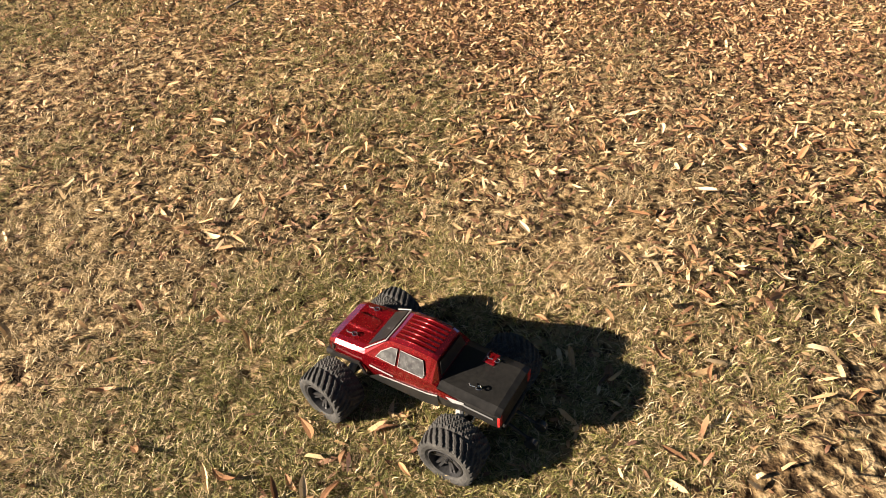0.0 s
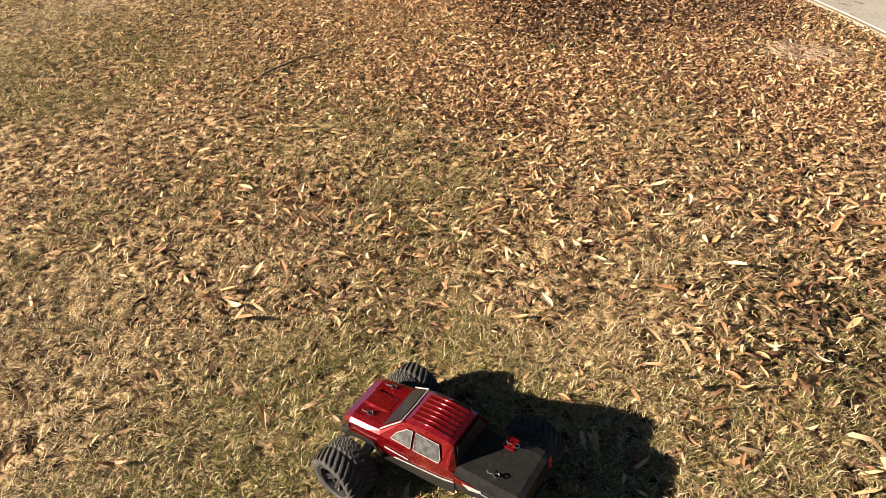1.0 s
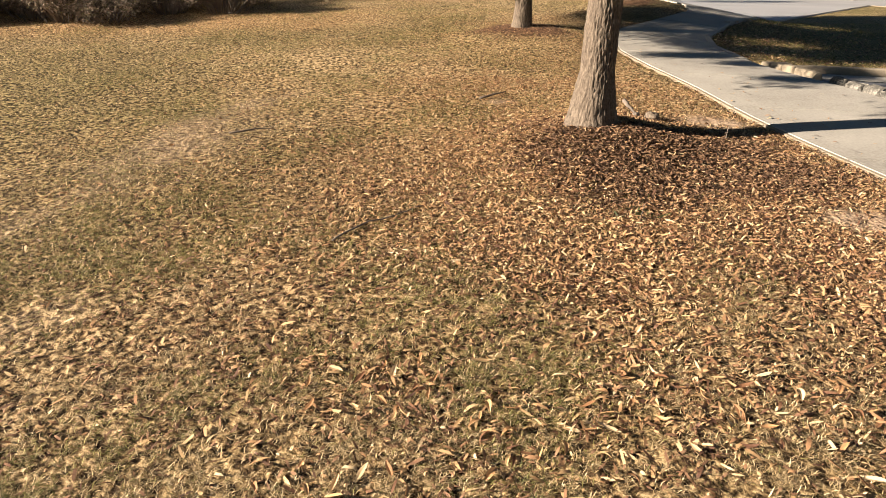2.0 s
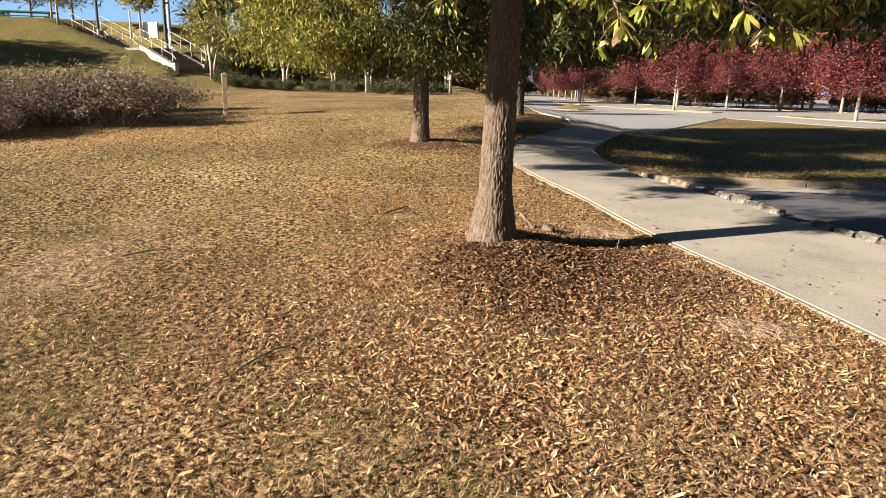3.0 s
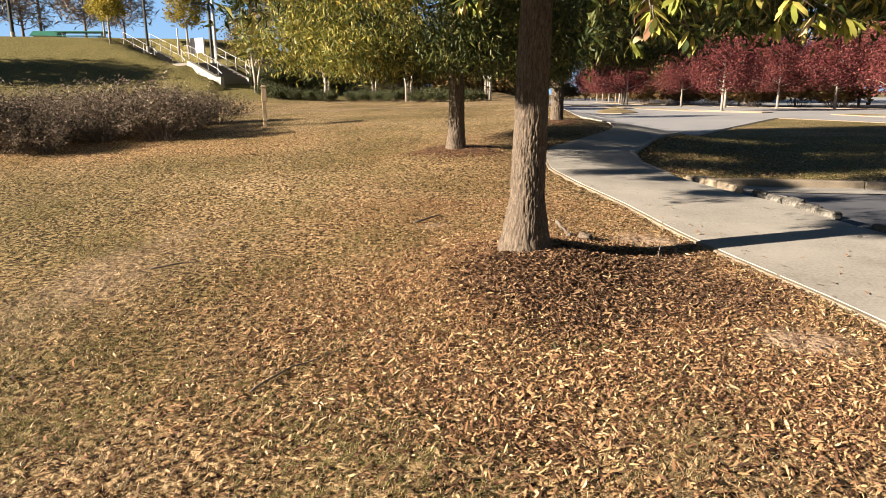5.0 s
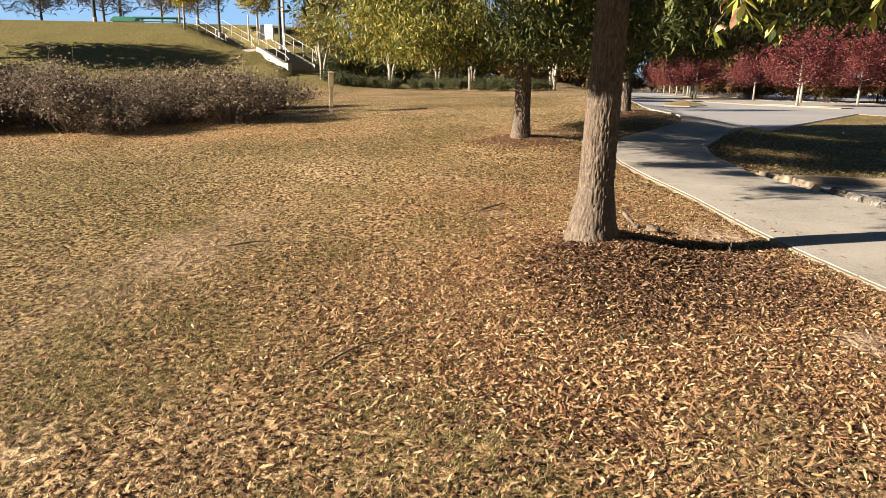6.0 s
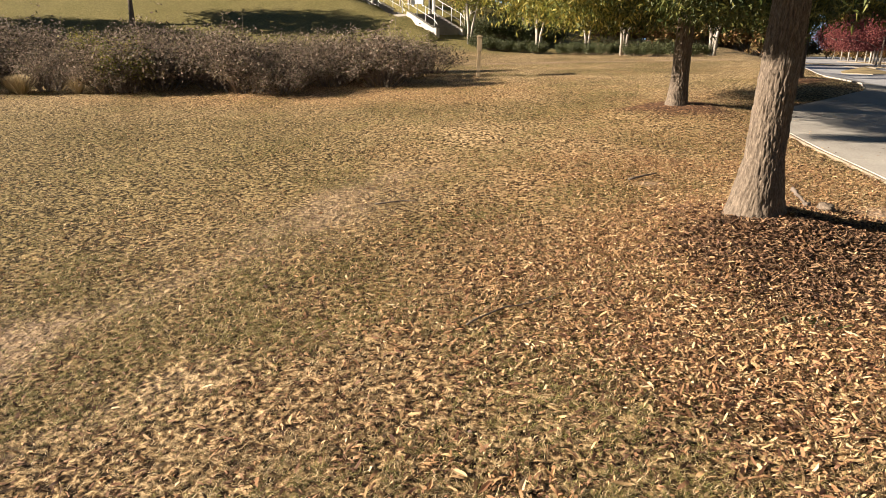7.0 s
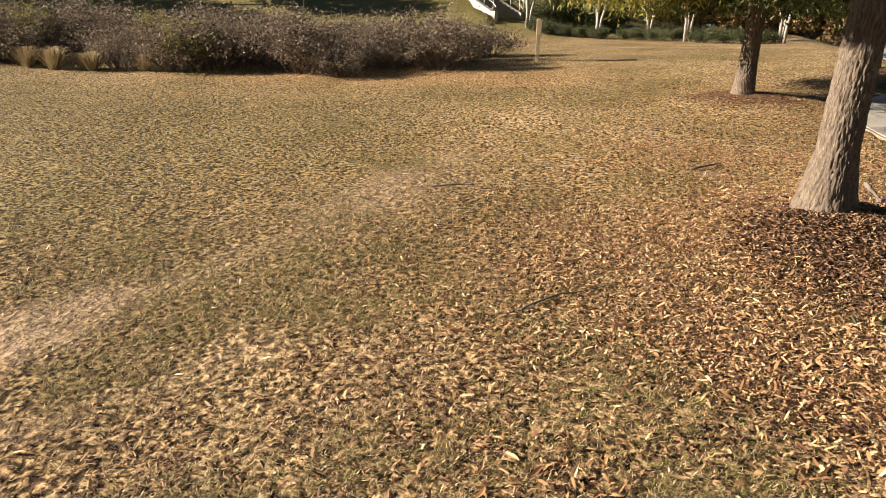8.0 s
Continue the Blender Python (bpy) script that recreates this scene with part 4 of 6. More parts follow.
M_RIM = make_mat("black_rim", [(0.015, 0.015, 0.016), (0.04, 0.04, 0.042)], 0.35, 20, 100, 0.05, spec=0.5)
M_SILVER = make_mat("silver_trim", [(0.22, 0.22, 0.22), (0.34, 0.34, 0.34)], 0.35, 30, 100, 0.02)
M_CHROME = make_mat("steel_clip", [(0.55, 0.55, 0.55), (0.75, 0.75, 0.75)], 0.25, 30, 100, 0.0, metal=1.0)
M_WINDOW = make_mat("smoked_window", [(0.02, 0.021, 0.023), (0.07, 0.07, 0.072), (0.12, 0.12, 0.12)], 0.25, 40, 90, 0.0, coat=0.3)
M_TAIL = make_mat("tail_lamp", [(0.5, 0.02, 0.02), (0.65, 0.05, 0.04)], 0.3, 20, 80, 0.0, coat=0.6)


def tyre_mesh(R, w, seed=0):
    """A chevron-treaded monster-truck tyre about the y axis, its lugs raised from one skin."""
    verts, faces = [], []
    walls = [(0.60, -0.45), (0.68, -0.51), (0.80, -0.535), (0.89, -0.52)]
    tread = [(None, -0.50 + 1.00 * k / 14) for k in range(15)]
    prof = walls + tread + [(r, -y) for r, y in reversed(walls)]
    n, m, lugs = 208, len(prof), 26
    for k in range(n):
        a = 2 * math.pi * k / n
        for r, y in prof:
            if r is None:
                turn = a / (2 * math.pi) * lugs - 1.5 * abs(y) / 0.50 + (0.5 if y < 0 else 0.0)
                lug = 1.0 if (turn % 1.0) < 0.5 and abs(y) > 0.02 else 0.0
                r = 0.945 + 0.055 * lug - 0.05 * (abs(y) / 0.50) ** 2.2
            verts.append((R * r * math.cos(a), w * y, R * r * math.sin(a)))
    for k in range(n):
        for j in range(m - 1):
            faces.append((k * m + j, k * m + j + 1, ((k + 1) % n) * m + j + 1, ((k + 1) % n) * m + j))
    return verts, faces


def rim_mesh(R, w):
    """Six-spoke dish rim about y, its face at +y."""
    pieces = []
    # barrel
    vs, fs = [], []
    prof = [(R, w * 0.5), (R * 0.93, w * 0.52), (R * 0.90, w * 0.40), (R * 0.84, -w * 0.2), (R * 0.95, -w * 0.5)]
    n, m = 30, len(prof)
    for k in range(n):
        a = 2 * math.pi * k / n
        for r, y in prof:
            vs.append((r * math.cos(a), y, r * math.sin(a)))
    for k in range(n):
        for j in range(m - 1):
            fs.append((k * m + j, k * m + j + 1, ((k + 1) % n) * m + j + 1, ((k + 1) % n) * m + j))
    pieces.append((vs, fs))
    # backing disc
    vs = [(0, -w * 0.05, 0)] + [(R * 0.9 * math.cos(2 * math.pi * k / 24), w * 0.02, R * 0.9 * math.sin(2 * math.pi * k / 24)) for k in range(24)]
    pieces.append((vs, [(0, k + 1, (k + 1) % 24 + 1) for k in range(24)]))
    for s in range(6):
        a = 2 * math.pi * s / 6
        for off in (-0.16, 0.16):
            p, q = a + off * 0.9, a + off * 1.25
            c, d = 0.16 * R, 0.92 * R
            t = 0.075 * R
            ux, uz = math.cos(p), math.sin(p)
            nx_, nz_ = -uz, ux
            vs = []
            for rad, y, tt in ((c, w * 0.30, t * 1.1), (d, w * 0.42, t * 0.8)):
                for yy in (y, y - w * 0.18):
                    for sg in (1, -1):
                        vs.append((rad * ux + nx_ * tt * sg, yy, rad * uz + nz_ * tt * sg))
            fs = [(0, 1, 5, 4), (2, 6, 7, 3), (0, 4, 6, 2), (1, 3, 7, 5), (4, 5, 7, 6), (0, 2, 3, 1)]
            pieces.append((vs, fs))
    # hub and nut
    for r, y0, y1, nn in ((0.24 * R, 0.1 * w, 0.34 * w, 12), (0.10 * R, 0.3 * w, 0.46 * w, 6)):
        vs = [(r * math.cos(2 * math.pi * k / nn), y, r * math.sin(2 * math.pi * k / nn)) for y in (y0, y1) for k in range(nn)]
        fs = [(k, (k + 1) % nn, nn + (k + 1) % nn, nn + k) for k in range(nn)] + [tuple(range(nn, 2 * nn))]
        pieces.append((vs, fs))
    return pieces


def loft(sections, close=True):
    """Skin over cross sections of equal count."""
    verts = [p for s in sections for p in s]
    m = len(sections[0])
    faces = []
    for i in range(len(sections) - 1):
        for k in range(m - (0 if close else 1)):
            a, b = i * m + k, i * m + (k + 1) % m
            faces.append((a, b, b + m, a + m))
    return verts, faces


def build_truck(x, y, heading):
    """Monster truck, its nose towards +x, 0.34 m between the axles."""
    z0 = at(x, y)
    slope_x = math.degrees(math.atan2(at(x + 0.2 * math.cos(radians(heading)), y + 0.2 * math.sin(radians(heading))) - z0, 0.2))
    left = Vector((-math.sin(radians(heading)), math.cos(radians(heading))))
    slope_y = math.degrees(math.atan2(at(x + 0.2 * left.x, y + 0.2 * left.y) - z0, 0.2))
    top = empty("toy_truck", x, y, z0, heading, "red and black radio-controlled monster truck on the grass", "toy truck")
    top.matrix_basis = pose(x, y, z0, 0, 0, heading) @ pose(0, 0, 0, slope_y, -slope_x, 0)
    R, W, TRACK, BASE = 0.072, 0.082, 0.268, 0.336
    tv, tf = tyre_mesh(R, W)
    rp = rim_mesh(R * 0.60, W * 0.94)
    for sx in (1, -1):
        for sy in (1, -1):
            wheel = new("wheel")
            wheel.parent = top
            wheel.matrix_basis = pose(sx * BASE / 2, sy * TRACK / 2, R - 0.004, 0, 17 * sx + 9 * sy, (0 if sy > 0 else 180) + (-8 if sx > 0 else 0))
            obj("tyre", tv, tf, M_TYRE, wheel, "chunky chevron-treaded black tyre")
            joined("rim", rp, M_RIM, wheel, "black spoked rim", False)
    # chassis, arms, shocks
    bm = box_bm(0.33, 0.075, 0.035, (0, 0, 0.085), 0.006)
    part("chassis", bm, M_BLACK_BODY, top)
    for sx in (1, -1):
        part("bulkhead", box_bm(0.06, 0.07, 0.06, (sx * 0.155, 0, 0.09), 0.006), M_BLACK_BODY, top)
        part("shock_tower", box_bm(0.008, 0.11, 0.06, (sx * 0.135, 0, 0.125), 0.003), M_BLACK_BODY, top)
        for sy in (1, -1):
            v, f = tube([Vector((sx * 0.15, sy * 0.03, 0.07)), Vector((sx * 0.165, sy * 0.1, 0.066))], [0.009, 0.007], 8)
            obj("suspension_arm", v, f, M_BLACK_BODY, top)
            v, f = tube([Vector((sx * 0.138, sy * 0.05, 0.145)), Vector((sx * 0.146, sy * 0.066, 0.105)), Vector((sx * 0.155, sy * 0.085, 0.07))], [0.006, 0.010, 0.008], 8)
            obj("shock_absorber", v, f, M_SILVER, top, "silver coil-over shock absorber")
            v, f = tube([Vector((sx * 0.166, sy * 0.02, 0.075)), Vector((sx * 0.168, sy * 0.11, 0.072))], [0.005, 0.005], 6)
            obj("drive_shaft", v, f, M_CHROME, top)
    # body shell in cross sections along x: half width low, half width at belt, belt height, top height, half width on top
    def section(px, lo, hw_lo, hw_belt, belt, hw_top, zt):
        hw_lo, hw_belt, hw_top = hw_lo * SLIM, hw_belt * SLIM, hw_top * (0.74 if zt > 0.215 else SLIM)
        half = [(hw_lo, lo), (hw_belt, lo + (belt - lo) * 0.45), (hw_belt * 0.99, belt), (hw_top, zt - 0.004), (hw_top * 0.82, zt)]
        px = px if px < 0.098 else 0.098 + (px - 0.098) * NOSE
        ring = [(px, yy, zz) for yy, zz in half] + [(px, -yy, zz) for yy, zz in reversed(half)]
        return ring

    Z = 0.010
    NOSE, SLIM = 0.70, 0.85      # short bonnet, slim shell
    nose = [section(0.262, 0.118 + Z, 0.062, 0.070, 0.142 + Z, 0.066, 0.148 + Z), section(0.254, 0.105 + Z, 0.074, 0.083, 0.150 + Z, 0.075, 0.160 + Z),
            section(0.225, 0.100 + Z, 0.080, 0.088, 0.156 + Z, 0.078, 0.168 + Z), section(0.15, 0.108 + Z, 0.083, 0.090, 0.162 + Z, 0.080, 0.174 + Z), section(0.098, 0.098 + Z, 0.083, 0.090, 0.166 + Z, 0.081, 0.178 + Z)]
    cabin = [section(0.098, 0.098 + Z, 0.083, 0.090, 0.166 + Z, 0.081, 0.1785 + Z), section(0.045, 0.092 + Z, 0.083, 0.090, 0.168 + Z, 0.070, 0.218 + Z), section(0.030, 0.092 + Z, 0.083, 0.090, 0.168 + Z, 0.068, 0.224 + Z),
             section(-0.02, 0.092 + Z, 0.083, 0.090, 0.169 + Z, 0.068, 0.229 + Z), section(-0.072, 0.094 + Z, 0.083, 0.090, 0.169 + Z, 0.067, 0.226 + Z), section(-0.084, 0.096 + Z, 0.083, 0.090, 0.168 + Z, 0.066, 0.220 + Z), section(-0.096, 0.098 + Z, 0.083, 0.090, 0.166 + Z, 0.074, 0.170 + Z)]
    bed = [section(-0.096, 0.098 + Z, 0.083, 0.090, 0.164 + Z, 0.081, 0.1695 + Z), section(-0.16, 0.112 + Z, 0.083, 0.091, 0.160 + Z, 0.081, 0.166 + Z), section(-0.235, 0.108 + Z, 0.082, 0.090, 0.157 + Z, 0.080, 0.163 + Z), section(-0.248, 0.108 + Z, 0.080, 0.087, 0.152 + Z, 0.078, 0.158 + Z)]
    for name, secs, mat, lab in (("hood", nose, M_RED_PAINT, "glossy metallic red hood"), ("cab", cabin, M_RED_PAINT, "glossy metallic red crew cab"), ("bed_cover", bed, M_BLACK_BODY, "matt black bed cover")):
        v, f = loft(secs)
        m = len(secs[0])
        f = f + [tuple(range(m)), tuple(reversed(range(len(v) - m, len(v))))]
        ob = obj(name, v, f, mat, top, lab)
        if name == "bed_cover":
            bed_ob = ob
        elif name == "cab":
            cab_ob = ob
        else:
            hood_ob = ob

    def plate(name, pts, thick, mat, parent, lab="", inward=(0, -1, 0)):
        """A thin panel: a polygon given a little depth."""
        d = Vector(inward) * thick
        pts = [(q[0] if q[0] < 0.098 else 0.098 + (q[0] - 0.098) * NOSE, q[1] * SLIM, q[2]) for q in pts]
        n = len(pts)
        v = [Vector(p) for p in pts] + [Vector(p) + d for p in pts]
        f = [tuple(range(n)), tuple(reversed(range(n, 2 * n)))] + [(k, n + k, n + (k + 1) % n, (k + 1) % n) for k in range(n)]
        return obj(name, v, f, mat, parent, lab)

    for sy in (1, -1):
        def side(px, zz):
            """A point just off the cab's upper flank."""
            t = min(1, max(0, (zz - 0.178) / 0.055))
            return (px, sy * (0.0912 + (0.0612 - 0.0912) * t), zz)
        front_win = [side(0.064, 0.186), side(0.052, 0.203), side(0.028, 0.220), side(0.012, 0.222), side(0.012, 0.184)]
        rear_win = [side(0.004, 0.184), side(0.004, 0.222), side(-0.055, 0.221), side(-0.064, 0.192), side(-0.060, 0.184)]
        for win in (front_win, rear_win):
            plate("window", win, 0.002, M_WINDOW, cab_ob, "smoky grey side window", (0, sy * 0.8, 0.3))
            ring = [Vector((p[0], p[1] * SLIM + sy * 0.0018, p[2] + 0.0008)) for p in win]
            v, f = tube(ring + [ring[0]], [0.0010] * (len(ring) + 1), 5)
            obj("window_frame", v, f, M_SILVER, cab_ob, "thin silver window line")
        # flank graphics: silver flash, lower black sill, white streaks
        off = sy * 0.0925
        plate("sill", [(0.095, off, 0.100), (0.06, off, 0.128), (-0.07, off, 0.142), (-0.098, off, 0.150), (-0.098, off, 0.110), (-0.06, off, 0.102)], 0.002, M_BLACK_BODY, cab_ob, "black lower flank", (0, -sy, 0))
        plate("stripe", [(0.085, off + sy * 0.001, 0.150), (0.02, off + sy * 0.001, 0.146), (0.02, off + sy * 0.001, 0.1425), (0.085, off + sy * 0.001, 0.145)], 0.001, M_SILVER, cab_ob, "silver flash", (0, -sy, 0))
        plate("stripe", [(0.06, off + sy * 0.001, 0.128), (-0.07, off + sy * 0.001, 0.142), (-0.098, off + sy * 0.001, 0.150), (-0.098, off + sy * 0.001, 0.146), (-0.07, off + sy * 0.001, 0.1385), (0.06, off + sy * 0.001, 0.125)], 0.001, M_SILVER, cab_ob, "silver flash", (0, -sy, 0))
        plate("bed_side", [(-0.098, off, 0.172), (-0.15, off, 0.166), (-0.12, off, 0.150), (-0.098, off, 0.150)], 0.001, M_RED_PAINT, bed_ob, "red flank ending in a point", (0, -sy, 0))
        plate("stripe", [(-0.12, off + sy * 0.001, 0.160), (-0.165, off + sy * 0.001, 0.166), (-0.165, off + sy * 0.001, 0.158), (-0.135, off + sy * 0.001, 0.150)], 0.001, M_SILVER, bed_ob, "silver flash", (0, -sy, 0))
        plate("stripe", [(-0.165, off + sy * 0.001, 0.160), (-0.235, off + sy * 0.001, 0.157), (-0.235, off + sy * 0.001, 0.1535), (-0.165, off + sy * 0.001, 0.155)], 0.001, M_METAL, bed_ob, "grey line", (0, -sy, 0))
        part("tail_light", box_bm(0.006, 0.014, 0.03, (-0.2465, sy * 0.069, 0.146), 0.002), M_TAIL, bed_ob, "red tail light")
        # front lamp and arch
        plate("headlight", [(0.258, sy * 0.079, 0.138), (0.235, sy * 0.0905, 0.140), (0.225, sy * 0.0915, 0.158), (0.252, sy * 0.081, 0.158)], 0.002, M_BLACK_BODY, hood_ob, "dark headlight", (0, -sy, 0))
        plate("fender_flare", [(0.245, sy * 0.0925, 0.118), (0.228, sy * 0.0935, 0.140), (0.118, sy * 0.0935, 0.146), (0.095, sy * 0.0925, 0.108), (0.105, sy * 0.0925, 0.108), (0.125, sy * 0.0935, 0.136), (0.218, sy * 0.0935, 0.130), (0.236, sy * 0.0925, 0.112)], 0.004, M_BLACK_BODY, hood_ob, "black wheel-arch flare", (0, sy, 0))
    # windscreen and rear glass, each a dark pane just off the shell
    plate("windscreen", [(0.0955, 0.066, 0.192), (0.0955, -0.066, 0.192), (0.050, -0.054, 0.2265), (0.050, 0.054, 0.2265)], 0.002, M_BLACK_BODY, cab_ob, "black windscreen", (0.6, 0, 0.8))
    plate("rear_window", [(-0.0935, 0.062, 0.188), (-0.0935, -0.062, 0.188), (-0.0875, -0.052, 0.222), (-0.0875, 0.052, 0.222)], 0.003, M_BLACK_BODY, cab_ob, "black rear window", (-1, 0, 0.1))
    for sy in (1, -1):
        v, f = tube([Vector((0.098, sy * 0.069, 0.190)), Vector((0.046, sy * 0.0525, 0.2285))], [0.0016, 0.0016], 6)
        obj("pillar", v, f, M_SILVER, cab_ob, "silver windscreen pillar")
    v, f = tube([Vector((0.046, 0.052, 0.229)), Vector((0.044, 0.0, 0.2305)), Vector((0.046, -0.052, 0.229))], [0.0018] * 3, 6)
    obj("roof_edge", v, f, M_SILVER, cab_ob, "silver line over the windscreen")
    for k in range(7):
        yy = -0.039 + k * 0.013
        v, f = tube([Vector((0.028, yy, 0.2335)), Vector((-0.02, yy, 0.2385)), Vector((-0.070, yy, 0.2355))], [0.0026] * 3, 6)
        obj("roof_rib", v, f, M_RED_PAINT, cab_ob, "raised red roof rib", True)
    part("hood_scoop", box_bm(0.075, 0.045, 0.008, (0.145, 0, 0.184), 0.004), M_RED_PAINT, hood_ob)
    part("grille", box_bm(0.006, 0.11, 0.030, (0.214, 0, 0.142), 0.002), M_BLACK_BODY, hood_ob, "black grille")
    part("bumper", box_bm(0.028, 0.13, 0.020, (0.222, 0, 0.098), 0.006), M_BLACK_BODY, top, "black front bumper")
    part("rear_bumper", box_bm(0.014, 0.10, 0.016, (-0.243, 0, 0.095), 0.004), M_BLACK_BODY, top)
    # body posts with clips
    for px, py, pz, r in ((0.150, 0.045, 0.184, 0.006), (0.150, -0.045, 0.184, 0.006), (-0.175, 0.040, 0.178, 0.006), (-0.175, -0.045, 0.178, 0.010)):
        v, f = tube([Vector((px, py, pz - 0.01)), Vector((px, py, pz + 0.009))], [r * 0.5, r * 0.5], 8)
        post = obj("body_post", v, f, M_RED_PAINT if r > 0.008 else M_BLACK_BODY, top)
        clip = []
        for k in range(9):
            a = math.pi * 2 * k / 8
            clip.append(Vector((px - 0.006 + 0.006 * math.cos(a), py + 0.006 * math.sin(a), pz + 0.006)))
        clip += [Vector((px + 0.014, py + 0.003, pz + 0.006)), Vector((px + 0.018, py - 0.001, pz + 0.007))]
        v, f = tube(clip, [0.0013] * len(clip), 5)
        obj("clip", v, f, M_CHROME, post, "bright steel body clip")
    part("bed_patch", box_bm(0.030, 0.034, 0.006, (-0.165, -0.050, 0.176), 0.003), M_RED_PAINT, bed_ob, "small red cap")
    # wheelie bar
    bar = new("wheelie_bar")
    bar.parent = top
    for sy in (1, -1):
        v, f = tube([Vector((-0.20, sy * 0.018, 0.085)), Vector((-0.30, sy * 0.022, 0.050))], [0.005, 0.004], 6)
        obj("arm", v, f, M_BLACK_BODY, bar, "black wheelie arm")
        vs = []
        for yy in (-0.006, 0.006):
            for k in range(16):
                a = 2 * math.pi * k / 16
                vs.append((-0.302 + 0.015 * math.cos(a), sy * 0.026 + yy, 0.046 + 0.015 * math.sin(a)))
        fs = [(k, (k + 1) % 16, 16 + (k + 1) % 16, 16 + k) for k in range(16)] + [tuple(range(16)), tuple(range(16, 32))]
        obj("small_wheel", vs, fs, M_RIM, bar, "small black wheelie wheel")
    return top


build_truck(0.05, 1.335, 152.5)


# ---- shrubs along the left of the lawn ----
def shrub(seed, r, h, n_leaf, mat, name, label, group, twigs=60, size=(0.035, 0.075), wide=1.6):
    rng = np.random.default_rng(seed)
    top = empty(name, 0, 0, 0, 0, label, "shrub", group)
    pieces, C = [], []
    for k in range(twigs):
        an, out = rng.uniform(0, 6.283), r * math.sqrt(rng.random())
        tip = Vector((out * math.cos(an), out * math.sin(an), h * rng.uniform(0.45, 1.08) * (1 - 0.35 * (out / r) ** 2)))
        b = Vector((tip.x * 0.35, tip.y * 0.35, 0))
        pts, rad = limb(b, tip, 0.008, 0.0025, 0.06, seed * 13 + k, 5)
        pieces.append(tube(pts, rad, 3))
        for q in range(3):
            s = pts[2 + q % 3]
            e = s + Vector((rng.normal(), rng.normal(), abs(rng.normal()))) * 0.16
            pieces.append(tube([s, (s + e) / 2 + Vector((0, 0, 0.02)), e], [0.004, 0.003, 0.0015], 3))
            C += [np.array(e), np.array(pts[3]), np.array(tip)]
    joined("stem", pieces, M_TWIG, top, "tangle of grey-brown twigs", False)
    C = np.array(C)
    pick = rng.integers(0, len(C), n_leaf)
    P = C[pick] + rng.normal(0, 0.085, (n_leaf, 3))
    P[:, 2] = np.abs(P[:, 2])
    leaves("foliage", P, rng.uniform(*size, n_leaf), turns(rng, n_leaf, 0.9), mat, top, rng, 0.3, wide, True)
    return top


SHRUB = ("shrub", "tangled grey-brown shrub with dry leaves at the lawn's edge", "shrubs by the lawn")
kinds = [shrub(81, 1.0, 0.98, 3800, M_SHRUB_LEAF, *SHRUB, 70, (0.035, 0.085), 1.5), shrub(82, 1.1, 0.84, 3800, M_SHRUB_LEAF, *SHRUB, 70, (0.035, 0.085), 1.5), shrub(83, 0.95, 1.12, 3600, M_SHRUB_LEAF, *SHRUB, 80, (0.035, 0.08), 1.5)]
green_shrub = shrub(84, 0.75, 1.25, 3000, M_OAK_LEAF_YELLOW, "shrub", "yellow-green leafy shrub among the dry ones", "shrubs by the lawn")
sr = random.Random(12)
beds = [[], [], []]
count = 0
for row in range(7):
    for col in range(14):
        x = -20.3 + col * 1.05 + sr.uniform(-0.3, 0.3)
        y = 11.8 + row * 1.2 + sr.uniform(-0.3, 0.3)
        front = np.interp(x, [-20, -12, -8.5, -7.4, -6.6, -5.9], [11.6, 11.9, 12.2, 12.8, 13.9, 15.6])
        back = np.interp(x, [-20, -9, -6.2], [20.5, 20.5, 19.0])
        if front < y < back and x < -6.3 and y < 19 + 0.3 * (x + 6):
            beds[count % 3].append((x, y, sr.uniform(0, 360), sr.uniform(0.62, 1.05) * (1.18 if x < -11 else 1.0)))
            count += 1
for kind, places in zip(kinds, beds):
    plant(kind, places)
plant(green_shrub, [(-11.3, 12.2, 0, 0.85), (-13.3, 13.4, 60, 0.9), (-16.5, 12.6, 120, 1.0)])


def tuft(seed):
    """A fountain of dry grass blades."""
    rng = np.random.default_rng(seed)
    n = 520
    an = rng.uniform(0, 6.283, n)
    out = np.abs(rng.normal(0, 0.42, n))
    h = rng.uniform(0.35, 0.8, n)
    base = np.stack([0.10 * np.cos(an) * rng.random(n), 0.10 * np.sin(an) * rng.random(n), np.zeros(n)], 1)
    mid = base + np.stack([out * 0.45 * np.cos(an), out * 0.45 * np.sin(an), h * 0.75], 1)
    tip = base + np.stack([out * 1.3 * np.cos(an), out * 1.3 * np.sin(an), h * 0.8], 1)
    w = np.stack([-np.sin(an), np.cos(an), np.zeros(n)], 1) * 0.006
    V = np.stack([base - w, base + w, mid - w, mid + w, tip], 1).reshape(-1, 3)
    Fq = (np.array([(0, 1, 3), (0, 3, 2), (2, 3, 4)])[None] + 5 * np.arange(n)[:, None, None]).reshape(-1, 3)
    ob = many("grass_tuft", V, Fq, M_STRAW)
    return tagged(ob, "tuft of pale dry ornamental grass", "grass", "dry grass tufts")


tf1 = tuft(5)
plant(tf1, [(-14.3, 11.2, 0, 0.85), (-13.8, 11.55, 40, 0.6), (-13.3, 11.35, 80, 0.72), (-12.2, 11.75, 160, 0.66), (-15.2, 11.25, 200, 0.8)])

